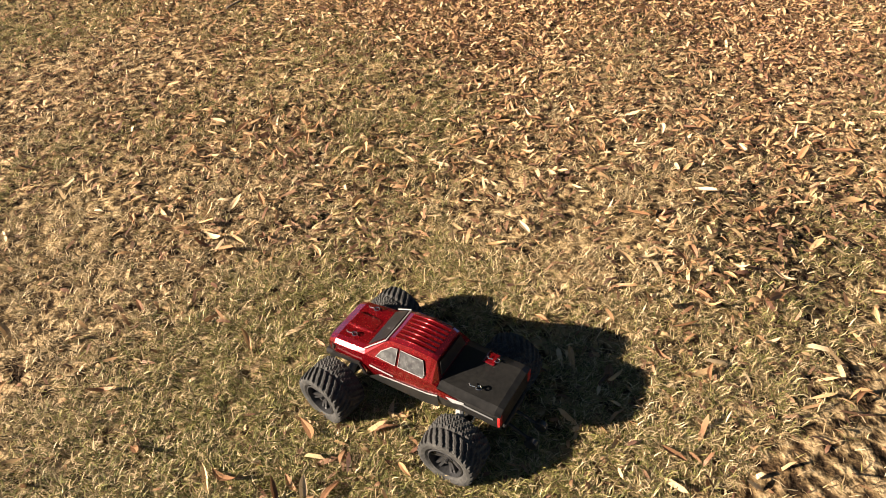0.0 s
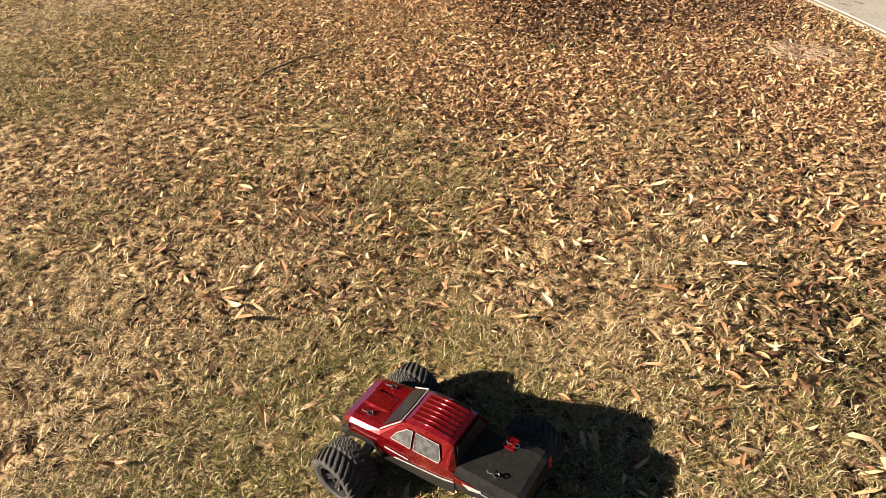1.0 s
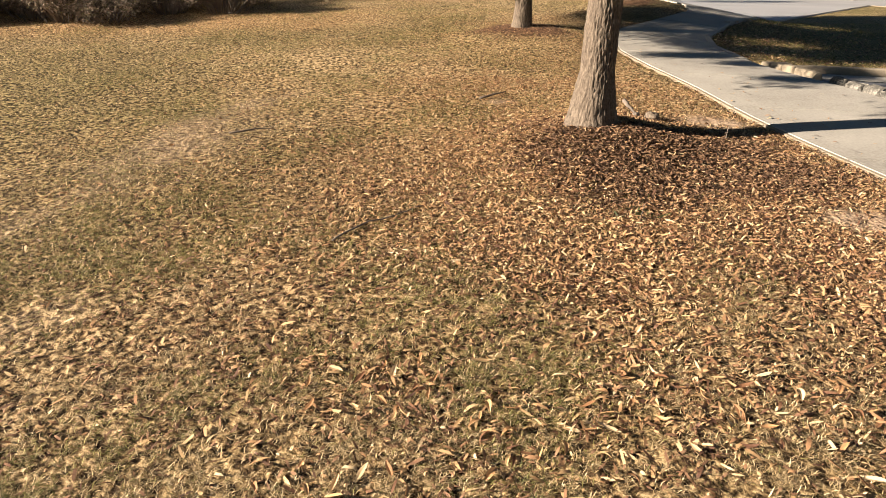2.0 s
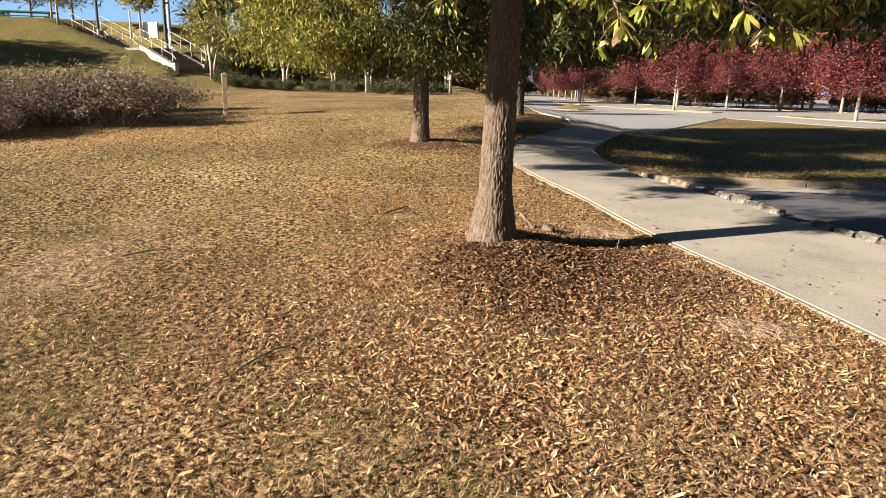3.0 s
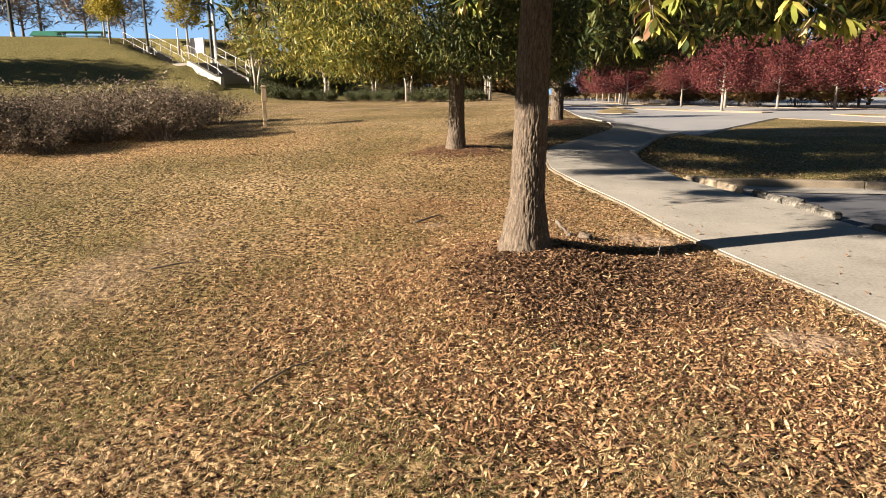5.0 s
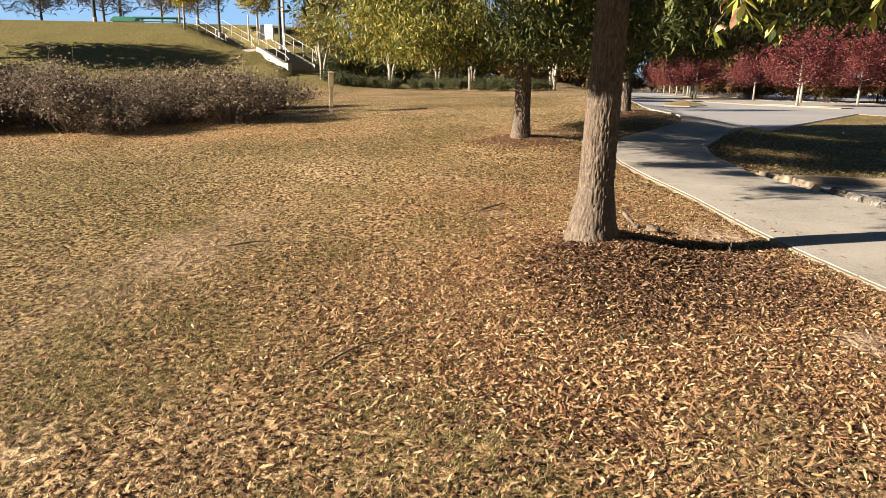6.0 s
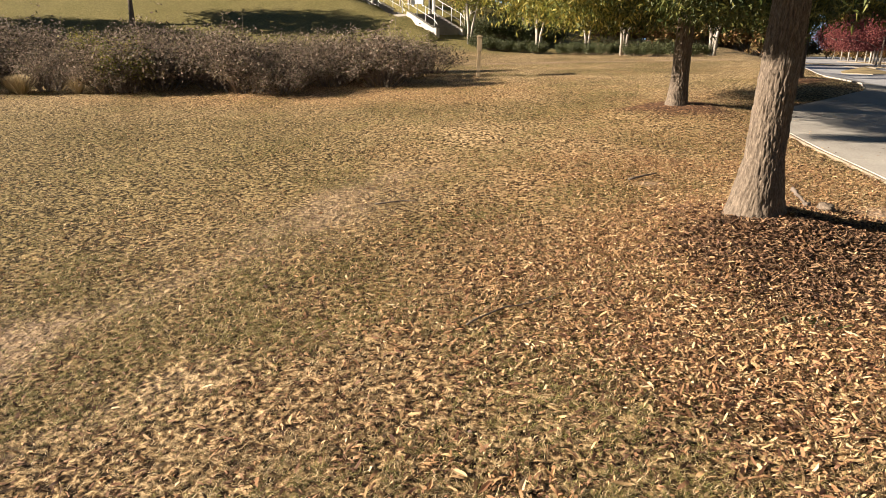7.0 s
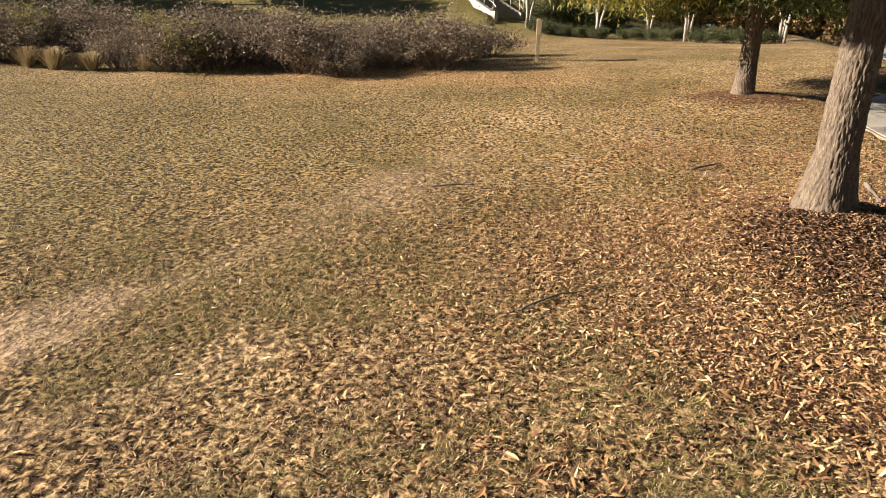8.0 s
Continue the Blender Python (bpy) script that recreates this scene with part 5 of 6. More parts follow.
# ---- hedges below the bank ----
hedge = shrub(85, 0.85, 0.75, 3800, M_HEDGE_LEAF, "hedge_bush", "low dark green clipped bush below the bank", "hedge bushes", 50, (0.06, 0.11), 1.8)
plant(hedge, [(-10.6, 36.8, 0, 0.85), (-9.9, 36.3, 60, 0.75), (-9.1, 36.2, 20, 0.68), (-8.1, 36.0, 90, 0.68), (-7.2, 35.4, 10, 0.68), (-5.6, 33.9, 200, 0.61), (-4.9, 33.2, 50, 0.65), (-4.1, 32.6, 70, 0.61), (-3.3, 31.2, 110, 0.65),
              (-11.4, 39.6, 30, 1.2), (-10.3, 39.9, 80, 1.35), (-9.2, 40.1, 10, 1.3), (-8.0, 39.7, 50, 1.2), (-10.9, 41.8, 120, 1.3), (-9.5, 42.2, 200, 1.4), (-7.7, 41.6, 260, 1.3),
              (-2.0, 29.0, 160, 0.61), (-1.3, 28.2, 30, 0.65), (-0.5, 27.6, 15, 0.61), (0.2, 27.4, 300, 0.54)])
under = shrub(86, 1.3, 1.5, 3600, M_DRY_LEAF, "undergrowth_bush", "olive and tan undergrowth behind the red maples", "undergrowth", 50, (0.12, 0.24), 1.8)
ur = random.Random(3)
plant(under, [(x + ur.uniform(-0.8, 0.8), y + ur.uniform(-0.8, 0.8), ur.uniform(0, 360), ur.uniform(1.0, 1.6)) for x, y in
              [(19.5, 84), (19.3, 78), (18.8, 72), (18.6, 66), (18.8, 61), (20, 57), (21.5, 53.5), (23.5, 50.5), (25.5, 48), (27.6, 45.8), (29.8, 43.6), (32, 41.6), (34.2, 39.8), (36.5, 38), (38.8, 36.2), (41, 34.5), (43.5, 32.8), (20, 92), (19.6, 100), (19, 108), (16, 114), (12, 112), (8, 110), (4, 106), (0, 104), (-4, 108), (22, 96), (24, 90), (24, 84), (23, 72), (22.5, 66), (46, 31), (48.5, 29.4), (51, 28), (54, 26), (57, 24), (22.8, 55.5), (26.6, 50.8), (30.8, 46.8), (35, 43.2), (39.6, 39.6), (44.6, 36), (50, 32.2), (-11, 64), (-8.5, 62), (-6, 63), (-3.5, 61), (-1, 62), (1.5, 64), (4, 66), (6, 70), (-13, 60), (-2, 70), (2, 74), (-5, 47), (-3, 48), (-1, 47), (1, 46), (3, 46.5)]])


# ---- post on the lawn ----
def marker_post(x, y):
    top = empty("marker_post", x, y, at(x, y), 16, "weathered wooden post with a small box near its top", "post")
    part("post", box_bm(0.085, 0.085, 0.98, (0, 0, 0.46), 0.008), M_WOOD, top)
    bx = part("box", box_bm(0.12, 0.40, 0.32, (0.012, -0.06, 0.74), 0.008), M_WOOD, top, "small weathered box")
    part("lid", box_bm(0.14, 0.43, 0.02, (0.012, -0.06, 0.91), 0.004), M_WOOD, bx)


marker_post(-4.84, 16.5)


# ---- steps up the bank ----
def stair_flight(x, y, z, heading, width, steps, rise, run, name_label):
    """Concrete steps rising along local +x between two sloping cheek walls with metal rails."""
    top = empty("stair_flight", x, y, z, heading, name_label, "stairs", "steps up the bank")
    for k in range(steps):
        part("step", box_bm(run + 0.02, width, rise + 0.25, ((k + 0.5) * run, width / 2, (k + 1) * rise - (rise + 0.25) / 2), 0.01, 1), M_RISER, top)
    L, H = steps * run, steps * rise
    for yy in (0.14, width - 0.14):
        w = 0.11
        vs = []
        for sg in (-1, 1):
            vs += [(-0.35, yy + sg * w, -0.5), (-0.35, yy + sg * w, 0.12), (0.0, yy + sg * w, 0.10), (L, yy + sg * w, H + 0.10), (L + 0.1, yy + sg * w, H + 0.10), (L + 0.1, yy + sg * w, H - 0.6)]
        fs = [(0, 1, 2, 3, 4, 5), (11, 10, 9, 8, 7, 6)] + [(k, k + 6, (k + 1) % 6 + 6, (k + 1) % 6) for k in range(6)]
        obj("cheek_wall", vs, fs, M_CONCRETE, top, "pale sloping concrete side wall")
        rail = new("handrail")
        rail.parent = top
        for hh in (0.55, 0.95):
            v, f = tube([Vector((-0.3, yy, hh - 0.25)), Vector((0, yy, hh)), Vector((L, yy, H + hh)), Vector((L + 0.4, yy, H + hh))], [0.014] * 4, 6)
            obj("rail", v, f, M_METAL, rail, "galvanised rail")
        for k in range(4):
            px = L * k / 3
            v, f = tube([Vector((px, yy, H * k / 3 + 0.2)), Vector((px, yy, H * k / 3 + 0.95))], [0.022, 0.022], 6)
            obj("post", v, f, M_METAL, rail)
    return top


head = math.degrees(math.atan2(STAIR[4], STAIR[3]))
sx0, sy0, sz0, du, dv = STAIR
stair_flight(sx0, sy0, sz0, head, -1.5, 7, 0.140, 0.41, "lower concrete stairs with metal rails on the grassy bank")
lx0, ly0, lz0 = sx0 + du * 2.87, sy0 + dv * 2.87, sz0 + 7 * 0.140
landing = tagged(part("stair_landing", box_bm(3.9, 1.78, 0.5, (1.95, -0.75, -0.25), 0.02, 1), M_RISER), "concrete landing between the two stair flights", "landing")
landing.matrix_basis = pose(lx0, ly0, lz0 - 0.004, 0, 0, head)
stair_flight(lx0 + du * 3.9, ly0 + dv * 3.9, lz0, head, -1.5, 8, 0.148, 0.475, "upper concrete stairs with metal rails on the grassy bank")


# ---- lamps and poles ----
def lamp_post(x, y, h, r, mat, arm=0.9, turn=180, label="tall dark lamp post with a flat lamp head", head_z=None):
    top = empty("street_lamp", x, y, at(x, y) - 0.05, turn, label, "lamp post", "lamp posts")
    v, f = tube([Vector((0, 0, 0)), Vector((0, 0, h * 0.5)), Vector((0, 0, h))], [r * 1.1, r, r * 0.8], 10)
    obj("pole", v, f, mat, top)
    v, f = tube([Vector((0, 0, 0)), Vector((0, 0, 0.35))], [r * 1.35, r * 1.3], 12)
    obj("base", v, f, M_CONCRETE, top)
    hz = head_z or h - 0.1
    if arm:
        v, f = tube([Vector((0, 0, hz)), Vector((arm * 0.5, 0, hz + 0.05))], [0.04, 0.04], 6)
        obj("arm", v, f, mat, top)
        part("lamp_head", box_bm(0.75, 0.36, 0.16, (arm * 0.5 + 0.35, 0, hz + 0.05), 0.03), M_DARK_METAL, top, "flat dark lamp head")
    return top


lamp_post(-15.22, 41.5, 10.0, 0.085, M_DARK_METAL, 0.5, 200, "thick dark pole with a flat lamp head by the steps", 3.45)
lamp_post(-15.08, 41.8, 10.0, 0.09, M_METAL, 0.0, 180, "tall pale metal pole by the steps")
lamp_post(-19.45, 42.4, 9.0, 0.07, M_DARK_METAL, 0.0, 180, "thin dark pole on top of the bank")
lamp_post(-17.65, 42.6, 1.5, 0.05, M_METAL, 0.0, 180, "short thin pole on top of the bank")
lamp_post(-40.5, 66.0, 9.5, 0.13, M_TWIG, 1.2, 0, "wooden utility pole beyond the bank", 8.9)
lamp_post(-28.9, 44.2, 9.0, 0.10, M_DARK_METAL, 0.0, 180, "dark pole on top of the bank")
lamp_post(22.2, 29.6, 7.8, 0.085, M_METAL, 1.2, 190, "pale grey metal lamp post beside the car park", 7.6)


def white_board(x, y):
    top = empty("notice_board", x, y, at(x, y), -17, "blank white board on short legs above the steps", "board")
    part("panel", box_bm(1.0, 0.12, 0.88, (0, 0, 0.54), 0.01), M_WHITE, top)
    for sx in (-0.4, 0.4):
        part("leg", box_bm(0.08, 0.08, 0.5, (sx, 0.1, 0.22), 0.005), M_METAL, top)


white_board(-16.56, 42.8)


def picnic_table(x, y, rz, long=3.4):
    top = empty("picnic_table", x, y, at(x, y), rz, "long table with a green top on the bank's crest", "table", "green tables")
    part("tabletop", box_bm(long, 1.1, 0.09, (0, 0, 0.78), 0.01), M_GREEN_ROOF, top, "green tabletop")
    for sy in (-0.85, 0.85):
        part("bench", box_bm(long, 0.3, 0.06, (0, sy, 0.45), 0.01), M_GREEN_ROOF, top)
    for sx in (-0.38, 0.38):
        part("leg", box_bm(0.08, 1.9, 0.08, (sx * long, 0, 0.38), 0.005), M_METAL, top)
        part("leg", box_bm(0.08, 0.5, 0.7, (sx * long, 0, 0.38), 0.005), M_METAL, top)


def kiosk(x, y):
    top = empty("small_shelter", x, y, at(x, y), 10, "small white shelter with a green gabled roof", "shelter")
    part("wall", box_bm(1.5, 1.2, 0.7, (0, 0, 0.35), 0.01), M_WHITE, top)
    vs = [(-0.95, -0.8, 0.68), (0.95, -0.8, 0.68), (0.95, 0.8, 0.68), (-0.95, 0.8, 0.68), (-0.95, 0, 1.08), (0.95, 0, 1.08)]
    obj("roof", vs, [(0, 1, 5, 4), (2, 3, 4, 5), (0, 4, 3), (1, 2, 5), (0, 3, 2, 1)], M_GREEN_ROOF, top, "green gabled roof")


kiosk(-32.4, 53.5)
picnic_table(-28.4, 51.5, 8, 3.6)


# ---- small things on the lawn ----
def fallen_branch(points, r, seed, label):
    pts = [Vector((x, y, at(x, y) + h)) for x, y, h in points]
    fine = []
    rng = random.Random(seed)
    for p, q in zip(pts, pts[1:]):
        for k in range(4):
            fine.append(p.lerp(q, k / 4) + Vector((rng.gauss(0, 0.006), rng.gauss(0, 0.006), rng.gauss(0, 0.003))))
    fine.append(pts[-1])
    v, f = tube(fine, list(np.linspace(r, r * 0.45, len(fine))), 7, 0.08, seed)
    o = pts[0].copy()
    ob = obj("fallen_branch", [Vector(p) - o for p in v], f, M_TWIG, smooth_faces=True)
    ob.location = o
    return tagged(ob, label, "branch", "fallen sticks")


fallen_branch([(-1.20, 3.72, 0.02), (-1.08, 3.95, 0.03), (-0.95, 4.08, 0.02), (-0.85, 4.22, 0.015), (-0.70, 4.38, 0.01)], 0.006, 1, "thin curved dark stick lying among fallen leaves")
fallen_branch([(-2.65, 5.75, 0.02), (-2.45, 5.85, 0.03), (-2.3, 5.92, 0.02)], 0.009, 2, "short stick on bare earth")
fallen_branch([(-0.62, 6.95, 0.02), (-0.45, 7.1, 0.04), (-0.38, 7.22, 0.03)], 0.012, 3, "short broken stick on the lawn")


def lump(name, x, y, size, mat, seed, label, category, sink=0.3):
    bm = bmesh.new()
    bmesh.ops.create_icosphere(bm, subdivisions=3, radius=1.0)
    for v in bm.verts:
        nn = noise.noise(v.co * 1.6 + Vector((seed, 0, 0))) * 0.45 + noise.noise(v.co * 4 + Vector((0, seed, 0))) * 0.16
        v.co *= 1 + nn
        v.co = Vector((v.co.x * size[0], v.co.y * size[1], v.co.z * size[2]))
    ob = part(name, bm, mat, smooth_faces=True)
    ob.matrix_basis = pose(x, y, at(x, y) + size[2] * (1 - sink), 0, 0, seed * 40)
    return tagged(ob, label, category)


fallen_branch([(0.68, 6.54, 0.11), (0.72, 6.48, 0.07), (0.77, 6.43, 0.03)], 0.020, 4, "short pale broken root sticking up beside the oak")
lump("stump_root", 0.90, 6.32, (0.09, 0.045, 0.040), M_BARK, 3, "dark gnarled lump of root beside the oak", "root")
lump("stump_root", 0.78, 6.40, (0.06, 0.030, 0.026), M_TWIG, 2, "grey weathered lump of root beside the oak", "root")


def weed(x, y, seed):
    """A small rosette of dark green leaves."""
    rng = np.random.default_rng(seed)
    n = 20
    top = empty("weed", x, y, at(x, y), 0, "small dark green weed growing among fallen leaves", "plant")
    C = rng.normal(0, 1, (n, 3)) * np.array([0.045, 0.035, 0.025]) + np.array([0, 0, 0.05])
    C[:, 2] = np.maximum(C[:, 2], 0.012)
    leaves("foliage", C, rng.uniform(0.03, 0.06, n), turns(rng, n, 0.7), M_HEDGE_LEAF, top, rng, 0.3, 0.9)
    v, f = tube([Vector((0, 0, -0.01)), Vector((0.01, 0, 0.05)), Vector((0.02, 0.01, 0.10))], [0.004, 0.003, 0.002], 5)
    obj("stem", v, f, M_TWIG, top)


weed(0.50, 4.14, 3)
fallen_branch([(1.40, 5.87, 0.0), (1.41, 5.89, 0.05), (1.425, 5.90, 0.10)], 0.007, 7, "small upright twig stuck in the lawn")


# ---- grass and fallen leaves, the loose cover of the lawn ----
def scatter(rng, n, x0, x1, y0, y1, weight):
    """n places in a rectangle, kept by weight in 0..1."""
    out = []
    got = 0
    while got < n:
        x, y = rng.uniform(x0, x1, n), rng.uniform(y0, y1, n)
        k = rng.random(n) < weight(x, y)
        out.append(np.stack([x[k], y[k]], 1))
        got += k.sum()
    return np.concatenate(out)[:n]


def on_lawn(x, y):
    return (x < edge(WALK_LEFT, y) - 0.06).astype(float)


def patch(x, y, s, o=0.0):
    return 0.5 + 0.5 * np.sin(s * x + o + 1.3 * np.sin(0.7 * s * y)) * np.sin(0.83 * s * y - o + 1.1 * np.sin(0.9 * s * x))


def leaf_weight(x, y):
    """Thick under the oak and down to the viewer, thin out on the open lawn."""
    under = np.exp(-(((x - 0.7) / np.where(x < 0.7, 1.75, 2.1)) ** 2 + ((y - 4.7) / 1.9) ** 2))
    ring2 = 0.75 * np.exp(-(((x - 0.2) / 1.7) ** 2 + ((y - 9.5) / 3.0) ** 2))
    near = 0.30 * smooth(-2.8, 1.0, x) * smooth(4.5, 2.0, y) * smooth(-4.0, 0.4, y)
    near = near * (0.05 + 1.7 * patch(x, y, 4.3, 2.0) ** 2.5 * (0.3 + 0.7 * patch(x, y, 12.0, 1.0)))
    w = np.maximum(np.maximum(under, ring2), near) + 0.018 * smooth(-5, 1, y)
    w = w * (0.45 + 0.75 * patch(x, y, 3.1, 1.0) * (0.6 + 0.6 * patch(x, y, 9.0)))
    w = w * (1 - 0.95 * bare(x, y)) * (1 - 0.85 * mulch(x, y)) * (1 - 0.55 * smooth(0.50, 0.75, patch(x, y, 2.2, 0.5)) * smooth(4.2, 3.0, y))
    return np.clip(w, 0, 1) * on_lawn(x, y)


def lay_leaves(rng, P, size, tilt, lift, name, mat, wide, plain=False):
    n = len(P)
    z = land(P[:, 0], P[:, 1]) + lift
    C = np.stack([P[:, 0], P[:, 1], z], 1)
    ob = leaves(name, C, size, turns(rng, n, tilt), mat, None, rng, 0.55, wide, plain)
    return ob


rg = np.random.default_rng(77)
P = np.concatenate([scatter(rg, 20000, -5.0, 3.2, -2.5, 3.2, leaf_weight), scatter(rg, 112000, -5.0, 2.6, 3.2, 8.0, leaf_weight), scatter(rg, 30000, -4.0, 2.0, 8.0, 14.0, leaf_weight),
                    scatter(rg, 3500, -9, 1.5, 4, 16, lambda x, y: on_lawn(x, y) * 0.6)])
whole = rg.random(len(P)) < 0.26
shrink = np.interp(P[:, 1], [3.0, 5.5, 9.0], [1.0, 0.86, 0.62])
litter = lay_leaves(rg, P, shrink * np.where(whole, rg.uniform(0.036, 0.072, len(P)), rg.uniform(0.012, 0.030, len(P))), 0.40, rg.uniform(-0.004, 0.018, len(P)), "fallen_leaves", M_LITTER, np.where(whole, rg.uniform(0.50, 0.90, len(P)), rg.uniform(0.7, 1.9, len(P))))
tagged(litter, "dry tan, orange and brown oak leaves strewn on the grass", "fallen leaves", kind="stuff")
dark = scatter(rg, 21000, -6.0, 3.0, -1.0, 9.0, lambda x, y: (1 - bare(x, y)) ** 3 * np.clip(leaf_weight(x, y) * 0.28 + 0.5 * on_lawn(x, y) * smooth(-0.6, -2.0, x) * smooth(4.0, 2.8, y) * patch(x, y, 3.0, 2.0) + 0.05 * on_lawn(x, y) * smooth(5.5, 2.5, y) + on_lawn(x, y) * smooth(5.0, 3.0, y) * np.clip(2.4 * patch(x, y, 3.7, 4.0) * patch(x, y, 11.0, 2.0) - 0.75, 0, 1), 0, 1))
litter_dark = lay_leaves(rg, dark, np.clip(rg.normal(0.032, 0.010, len(dark)), 0.012, 0.06), 0.3, rg.uniform(0.002, 0.014, len(dark)), "fallen_leaves", M_OLD_LEAF, 0.85, False)
tagged(litter_dark, "older dark brown leaves under the fresh ones", "fallen leaves", kind="stuff")


fleck = scatter(rg, 5000, -9.0, 1.6, 3.5, 14.0, lambda x, y: on_lawn(x, y) * (0.2 + 0.8 * patch(x, y, 5.3, 2.0) * patch(x, y, 1.9, 1.0)))
litter_far = lay_leaves(rg, fleck, rg.uniform(0.020, 0.045, len(fleck)), 0.4, rg.uniform(0.004, 0.016, len(fleck)), "fallen_leaves", M_LITTER, 1.0, True)
tagged(litter_far, "brown leaf scraps scattered over the open lawn", "fallen leaves", kind="stuff")


def blades(rng, P, length, width, lean, name, mat):
    """Curled grass blades of three triangles each."""
    n = len(P)
    h = rng.uniform(0, 6.283, n)
    dx, dy = np.cos(h), np.sin(h)
    L = np.asarray(length) * rng.uniform(0.5, 1.35, n)
    a = np.clip(rng.normal(lean, 0.28, n), 0.1, 1.5)
    b = np.clip(a + rng.normal(0.45, 0.35, n), 0.0, 2.2)
    base = np.stack([P[:, 0], P[:, 1], land(P[:, 0], P[:, 1]) - 0.004 + rng.uniform(0, 0.012, n)], 1)
    fwd = np.stack([dx, dy, np.zeros(n)], 1)
    up = np.array([0, 0, 1.0])
    side = np.stack([-dy, dx, np.zeros(n)], 1)
    twist = rng.normal(0, 0.6, n)[:, None]
    mid = base + fwd * (0.5 * L * np.sin(a))[:, None] + up * (0.5 * L * np.cos(a))[:, None]
    tip = mid + (fwd + side * twist) * (0.5 * L * np.sin(b))[:, None] + up * (0.5 * L * np.cos(b))[:, None]
    tip[:, 2] = np.maximum(tip[:, 2], base[:, 2] + 0.003)
    w = side * (np.asarray(width) * rng.uniform(0.6, 1.3, n))[:, None]
    V = np.stack([base - w * 0.8, base + w * 0.8, mid - w, mid + w, tip], 1).reshape(-1, 3)
    Fq = (np.array([(0, 1, 3), (0, 3, 2), (2, 3, 4)])[None] + 5 * np.arange(n)[:, None, None]).reshape(-1, 3)
    return many(name, V, Fq, mat)


M_GRASS_GREEN = make_mat("green_grass", [(0.06, 0.066, 0.018), (0.145, 0.142, 0.042), (0.25, 0.232, 0.075), (0.40, 0.35, 0.13)], 0.6, 4, 50, 0.0, "island", translucent=0.2)


def clumped(x, y):
    """Grass stands in clumps close by; farther off they run together."""
    near = smooth(6.0, 2.5, np.hypot(x, y - 0.5))
    c = (0.05 + 0.95 * patch(x, y, 41.0, 1.0) ** 2) * (0.25 + 0.75 * patch(x, y, 17.0, 3.0))
    return near * c + (1 - near) * 0.42


def straw_weight(x, y):
    return (1 - 0.35 * smooth(-1.8, -4.2, x + 0.25 * (y - 4)) * smooth(12, 8, y)) * on_lawn(x, y) * (1 - 0.85 * bare(x, y)) * (1 - 0.9 * mulch(x, y)) * (0.25 + 0.75 * patch(x, y, 5.0, 2.0)) * clumped(x, y) * 1.7


def green_weight(x, y):
    open_side = 0.25 + 0.75 * np.maximum(smooth(0.5, -1.6, x), 0.8 * smooth(3.4, 2.2, y))
    return straw_weight(x, y) * open_side * np.clip(patch(x, y, 2.2, 0.5) * 2.0 - 0.6 + 0.5 * smooth(-1.0, -2.6, x) * smooth(5.0, 3.0, y), 0.05, 1)


def ring_scatter(rng, n, weight, r0=0.35, r1=22.0):
    """Places thinning outwards from the viewer's stand, most of them ahead."""
    out, got = [], 0
    while got < n:
        r = r0 * (r1 / r0) ** rng.random(n)
        ahead = rng.random(n) < 0.86
        an = np.where(ahead, rng.uniform(math.radians(40), math.radians(148), n), rng.uniform(0, 2 * np.pi, n))
        x, y = -0.05 + r * np.cos(an), 0.45 + r * np.sin(an)
        k = rng.random(n) < weight(x, y)
        out.append(np.stack([x[k], y[k]], 1))
        got += k.sum()
    return np.concatenate(out)[:n]


for n, weight, mat, lab in ((500000, straw_weight, M_GRASS, "short dormant straw grass"), (320000, green_weight, M_GRASS_GREEN, "short olive green grass patches")):
    Q = ring_scatter(rg, n, weight)
    far = np.hypot(Q[:, 0] + 0.05, Q[:, 1] - 0.45)
    ob = blades(rg, Q, 0.028 + 0.0007 * far, 0.0010 * (1 + 0.12 * far), 1.12, "lawn_grass", mat)
    tagged(ob, lab, "grass", kind="stuff")

# grass on the island by the parking bay
Q = scatter(rg, 46000, 2.6, 11.0, 9.4, 17.0, lambda x, y: ((x > edge(WALK_RIGHT, y) + 0.12) & (y > lot_edge(x) + 0.1)) * (0.3 + 0.7 * patch(x, y, 4.0, 1.0)))
ob = blades(rg, Q, 0.05, 0.003, 1.0, "lawn_grass", M_GRASS_GREEN)
tagged(ob, "short yellow-green grass on the kerbed island", "grass", kind="stuff")
Q = scatter(rg, 2500, 2.6, 7.0, 9.9, 14.5, lambda x, y: ((x > edge(WALK_RIGHT, y) + 0.12) & (y > lot_edge(x) + 0.12)) * np.exp(-(x - edge(WALK_RIGHT, y)) * 0.7))
ob = lay_leaves(rg, Q, rg.uniform(0.03, 0.07, len(Q)), 0.4, rg.uniform(0.01, 0.03, len(Q)), "fallen_leaves", M_LITTER, 0.8)
tagged(ob, "scattered brown leaves on the kerbed island", "fallen leaves", kind="stuff")

# mulch chips round the foot of the oaks
chips = scatter(rg, 16000, -1.2, 2.2, 3.6, 7.0, mulch)
ob = lay_leaves(rg, chips, rg.uniform(0.02, 0.06, len(chips)), 0.35, rg.uniform(0.0, 0.02, len(chips)), "mulch_chips", M_MULCH, 0.8, True)
tagged(ob, "dark brown wood mulch chips round the oak", "mulch", kind="stuff")
walk_leaves = scatter(rg, 260, 1.2, 4.2, 0, 12, lambda x, y: ((x > edge(WALK_LEFT, y)) & (x < edge(WALK_RIGHT, y))) * np.exp(-(x - edge(WALK_LEFT, y)) * 1.1))
zz = lie(walk_leaves[:, 0], walk_leaves[:, 1]) + 0.030
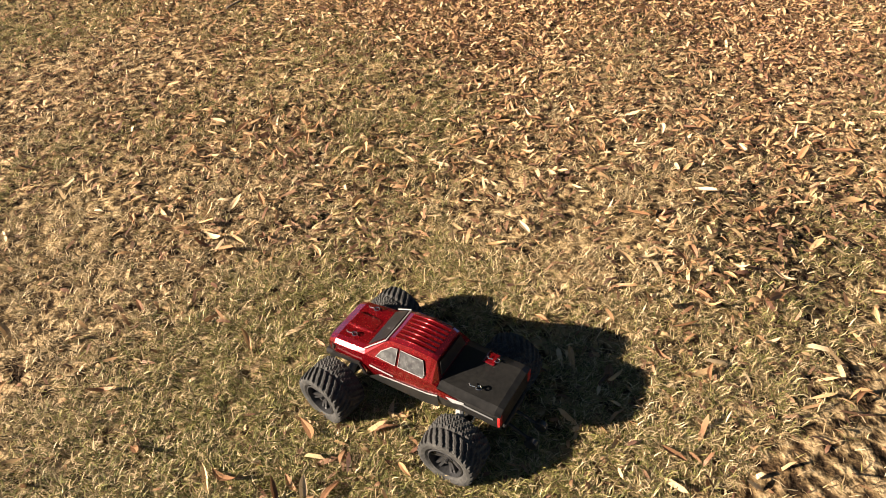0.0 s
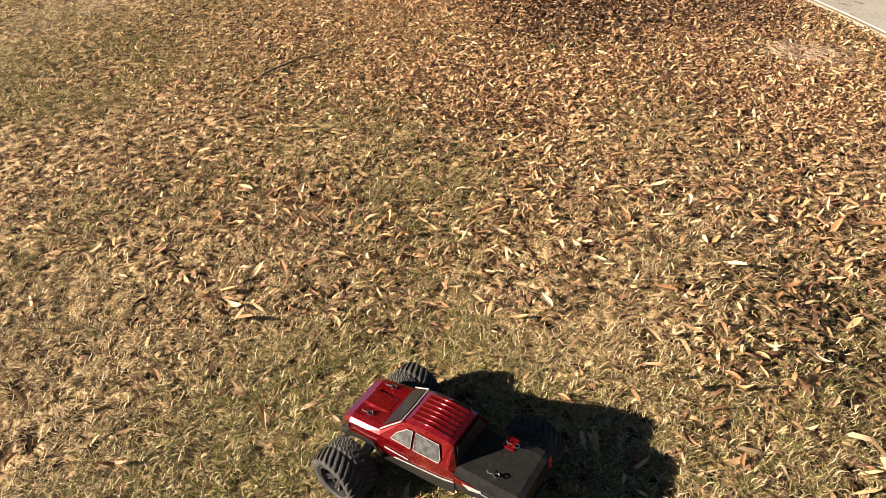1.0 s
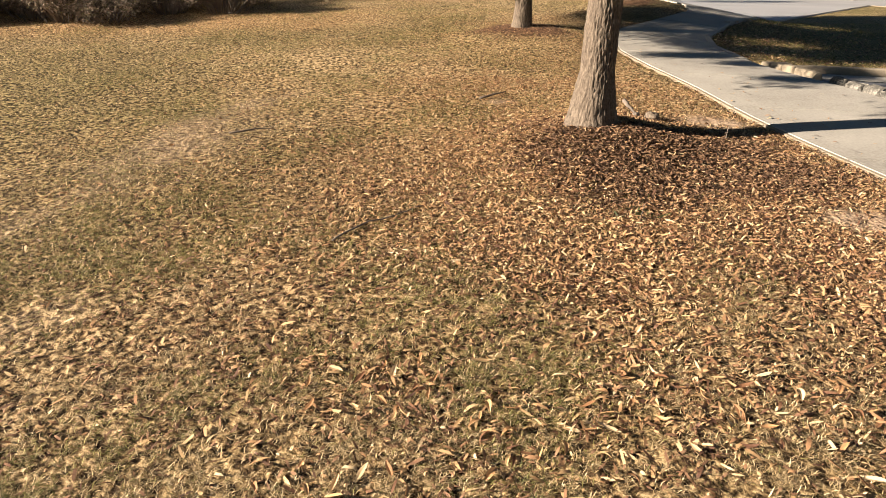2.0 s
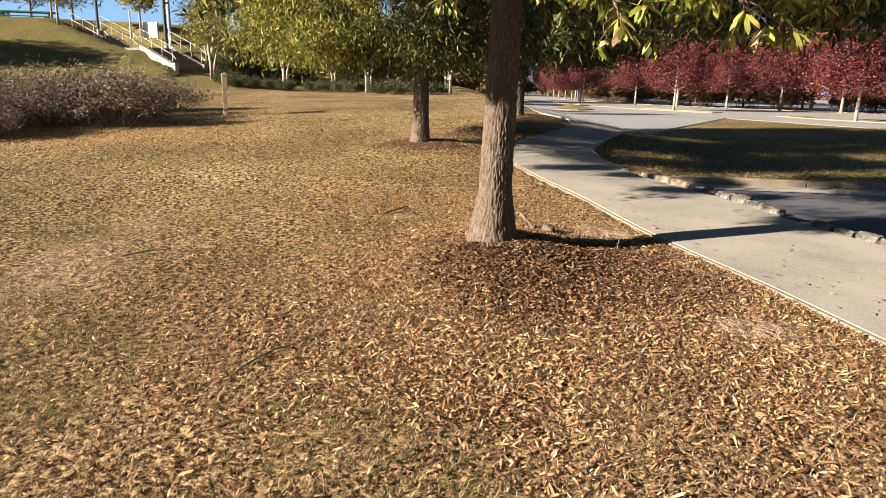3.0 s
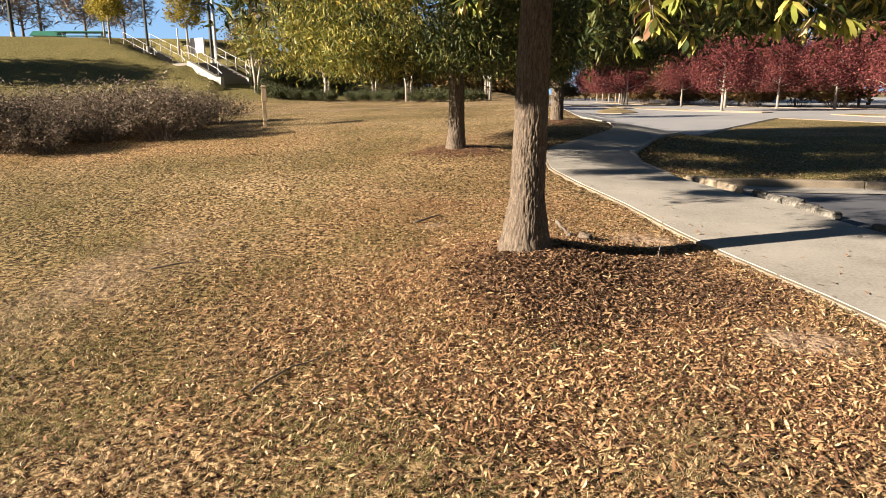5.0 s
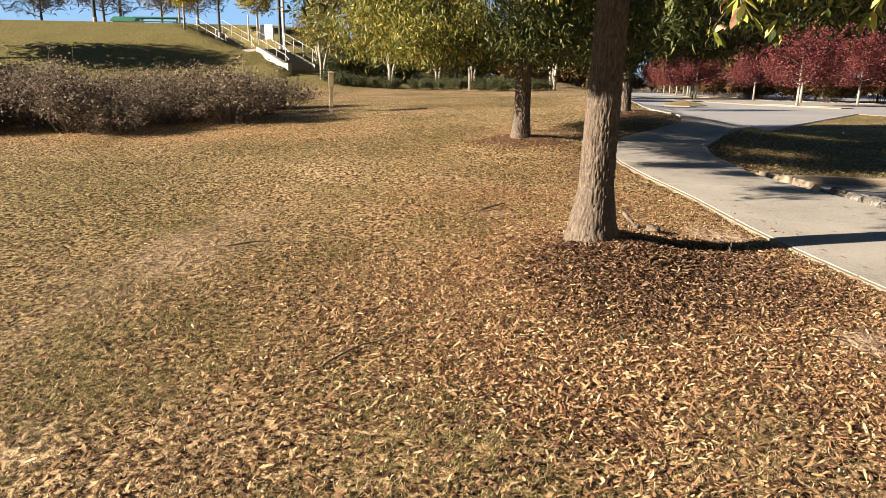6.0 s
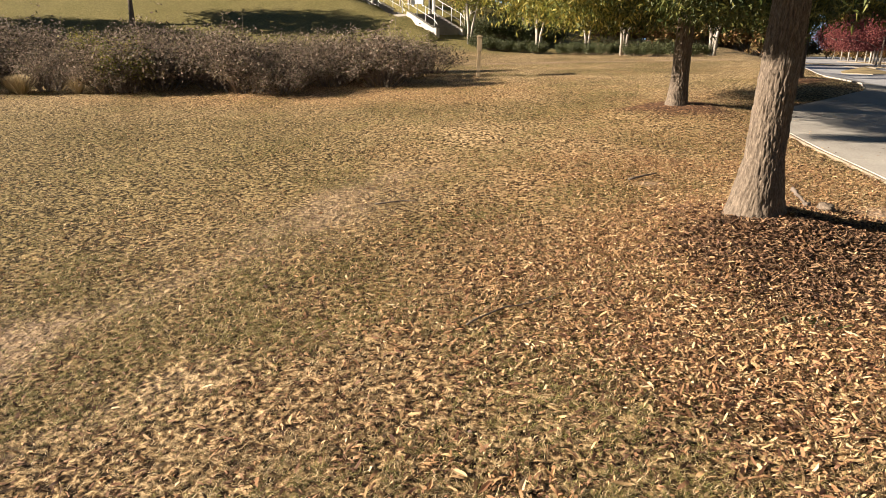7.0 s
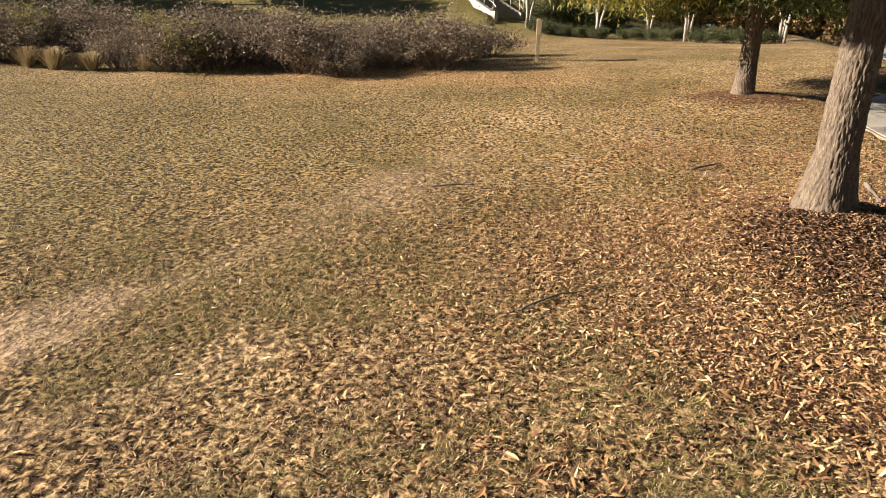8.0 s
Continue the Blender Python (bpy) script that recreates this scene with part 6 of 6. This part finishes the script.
ob = leaves("fallen_leaves", np.stack([walk_leaves[:, 0], walk_leaves[:, 1], zz], 1), rg.uniform(0.03, 0.06, len(zz)), turns(rg, len(zz), 0.12), M_LITTER, None, rg, 0.3)
tagged(ob, "few dry leaves blown onto the footpath", "fallen leaves", kind="stuff")

# single leaves near the truck, each a piece of the lawn's cover
single = []
for k in range(6):
    q = np.random.default_rng(100 + k)
    xs_, n_ = np.linspace(-0.5, 0.5, 7), 7
    wv = np.sin(np.pi * (xs_ + 0.5)) ** 0.8 * 0.12 * q.uniform(0.8, 1.2)
    bend, cup = q.normal(0, 0.5), q.uniform(0.2, 0.9)
    vs = []
    for x_, w_ in zip(xs_, wv):
        zc = bend * x_ * x_
        side_y = 0.06 * math.sin(4 * x_ + k)
        vs += [(x_, side_y + w_, zc + cup * w_), (x_, side_y, zc), (x_, side_y - w_, zc + cup * w_)]
    fs = []
    for j in range(n_ - 1):
        for c in (0, 1):
            fs.append((3 * j + c, 3 * j + c + 1, 3 * j + 4 + c, 3 * j + 3 + c))
    me = bpy.data.meshes.new("leaf")
    me.from_pydata(vs, [], fs)
    me.materials.append(M_LITTER_PIECE)
    single.append(me)
pr = np.random.default_rng(5)
for x_, y_ in scatter(pr, 300, -1.3, 1.6, 0.75, 2.7, leaf_weight):
    ob = new("leaf", single[pr.integers(0, 6)])
    ob.parent = ground
    s = pr.uniform(0.045, 0.085)
    ob.matrix_basis = pose(x_, y_, float(land(x_, y_)) + pr.uniform(0.012, 0.028), pr.normal(0, 18), pr.normal(0, 18), pr.uniform(0, 360)) @ Matrix.Diagonal((s, s, s, 1))


# ---- the sky low over the bank and the woods, far beyond everything ----
def sky_backdrop():
    m = bpy.data.materials.new("distant_sky")
    m.use_nodes = True
    n, l = m.node_tree.nodes, m.node_tree.links
    n.remove(n["Principled BSDF"])
    em = n.new("ShaderNodeEmission")
    tc = n.new("ShaderNodeTexCoord")
    sep = n.new("ShaderNodeSeparateXYZ")
    l.new(tc.outputs["Object"], sep.inputs[0])
    rng_node = n.new("ShaderNodeMapRange")
    rng_node.inputs["From Max"].default_value = 420.0
    l.new(sep.outputs["Z"], rng_node.inputs["Value"])
    ramp = n.new("ShaderNodeValToRGB")
    ramp.color_ramp.elements[0].color = (0.135, 0.215, 0.300, 1)
    ramp.color_ramp.elements[1].color = (0.045, 0.120, 0.270, 1)
    l.new(rng_node.outputs[0], ramp.inputs[0])
    l.new(ramp.outputs[0], em.inputs["Color"])
    l.new(em.outputs[0], n["Material Output"].inputs["Surface"])
    vs, fs = [], []
    for k in range(41):
        an = radians(25 + 130 * k / 40)
        for z in (-60, 420):
            vs.append((1400 * math.cos(an), 1400 * math.sin(an), z))
    for k in range(40):
        fs.append((2 * k, 2 * k + 1, 2 * k + 3, 2 * k + 2))
    return tagged(obj("backdrop", vs, fs, m), "clear blue sky low behind the bank and woods", "sky", kind="structure")


sky_backdrop()
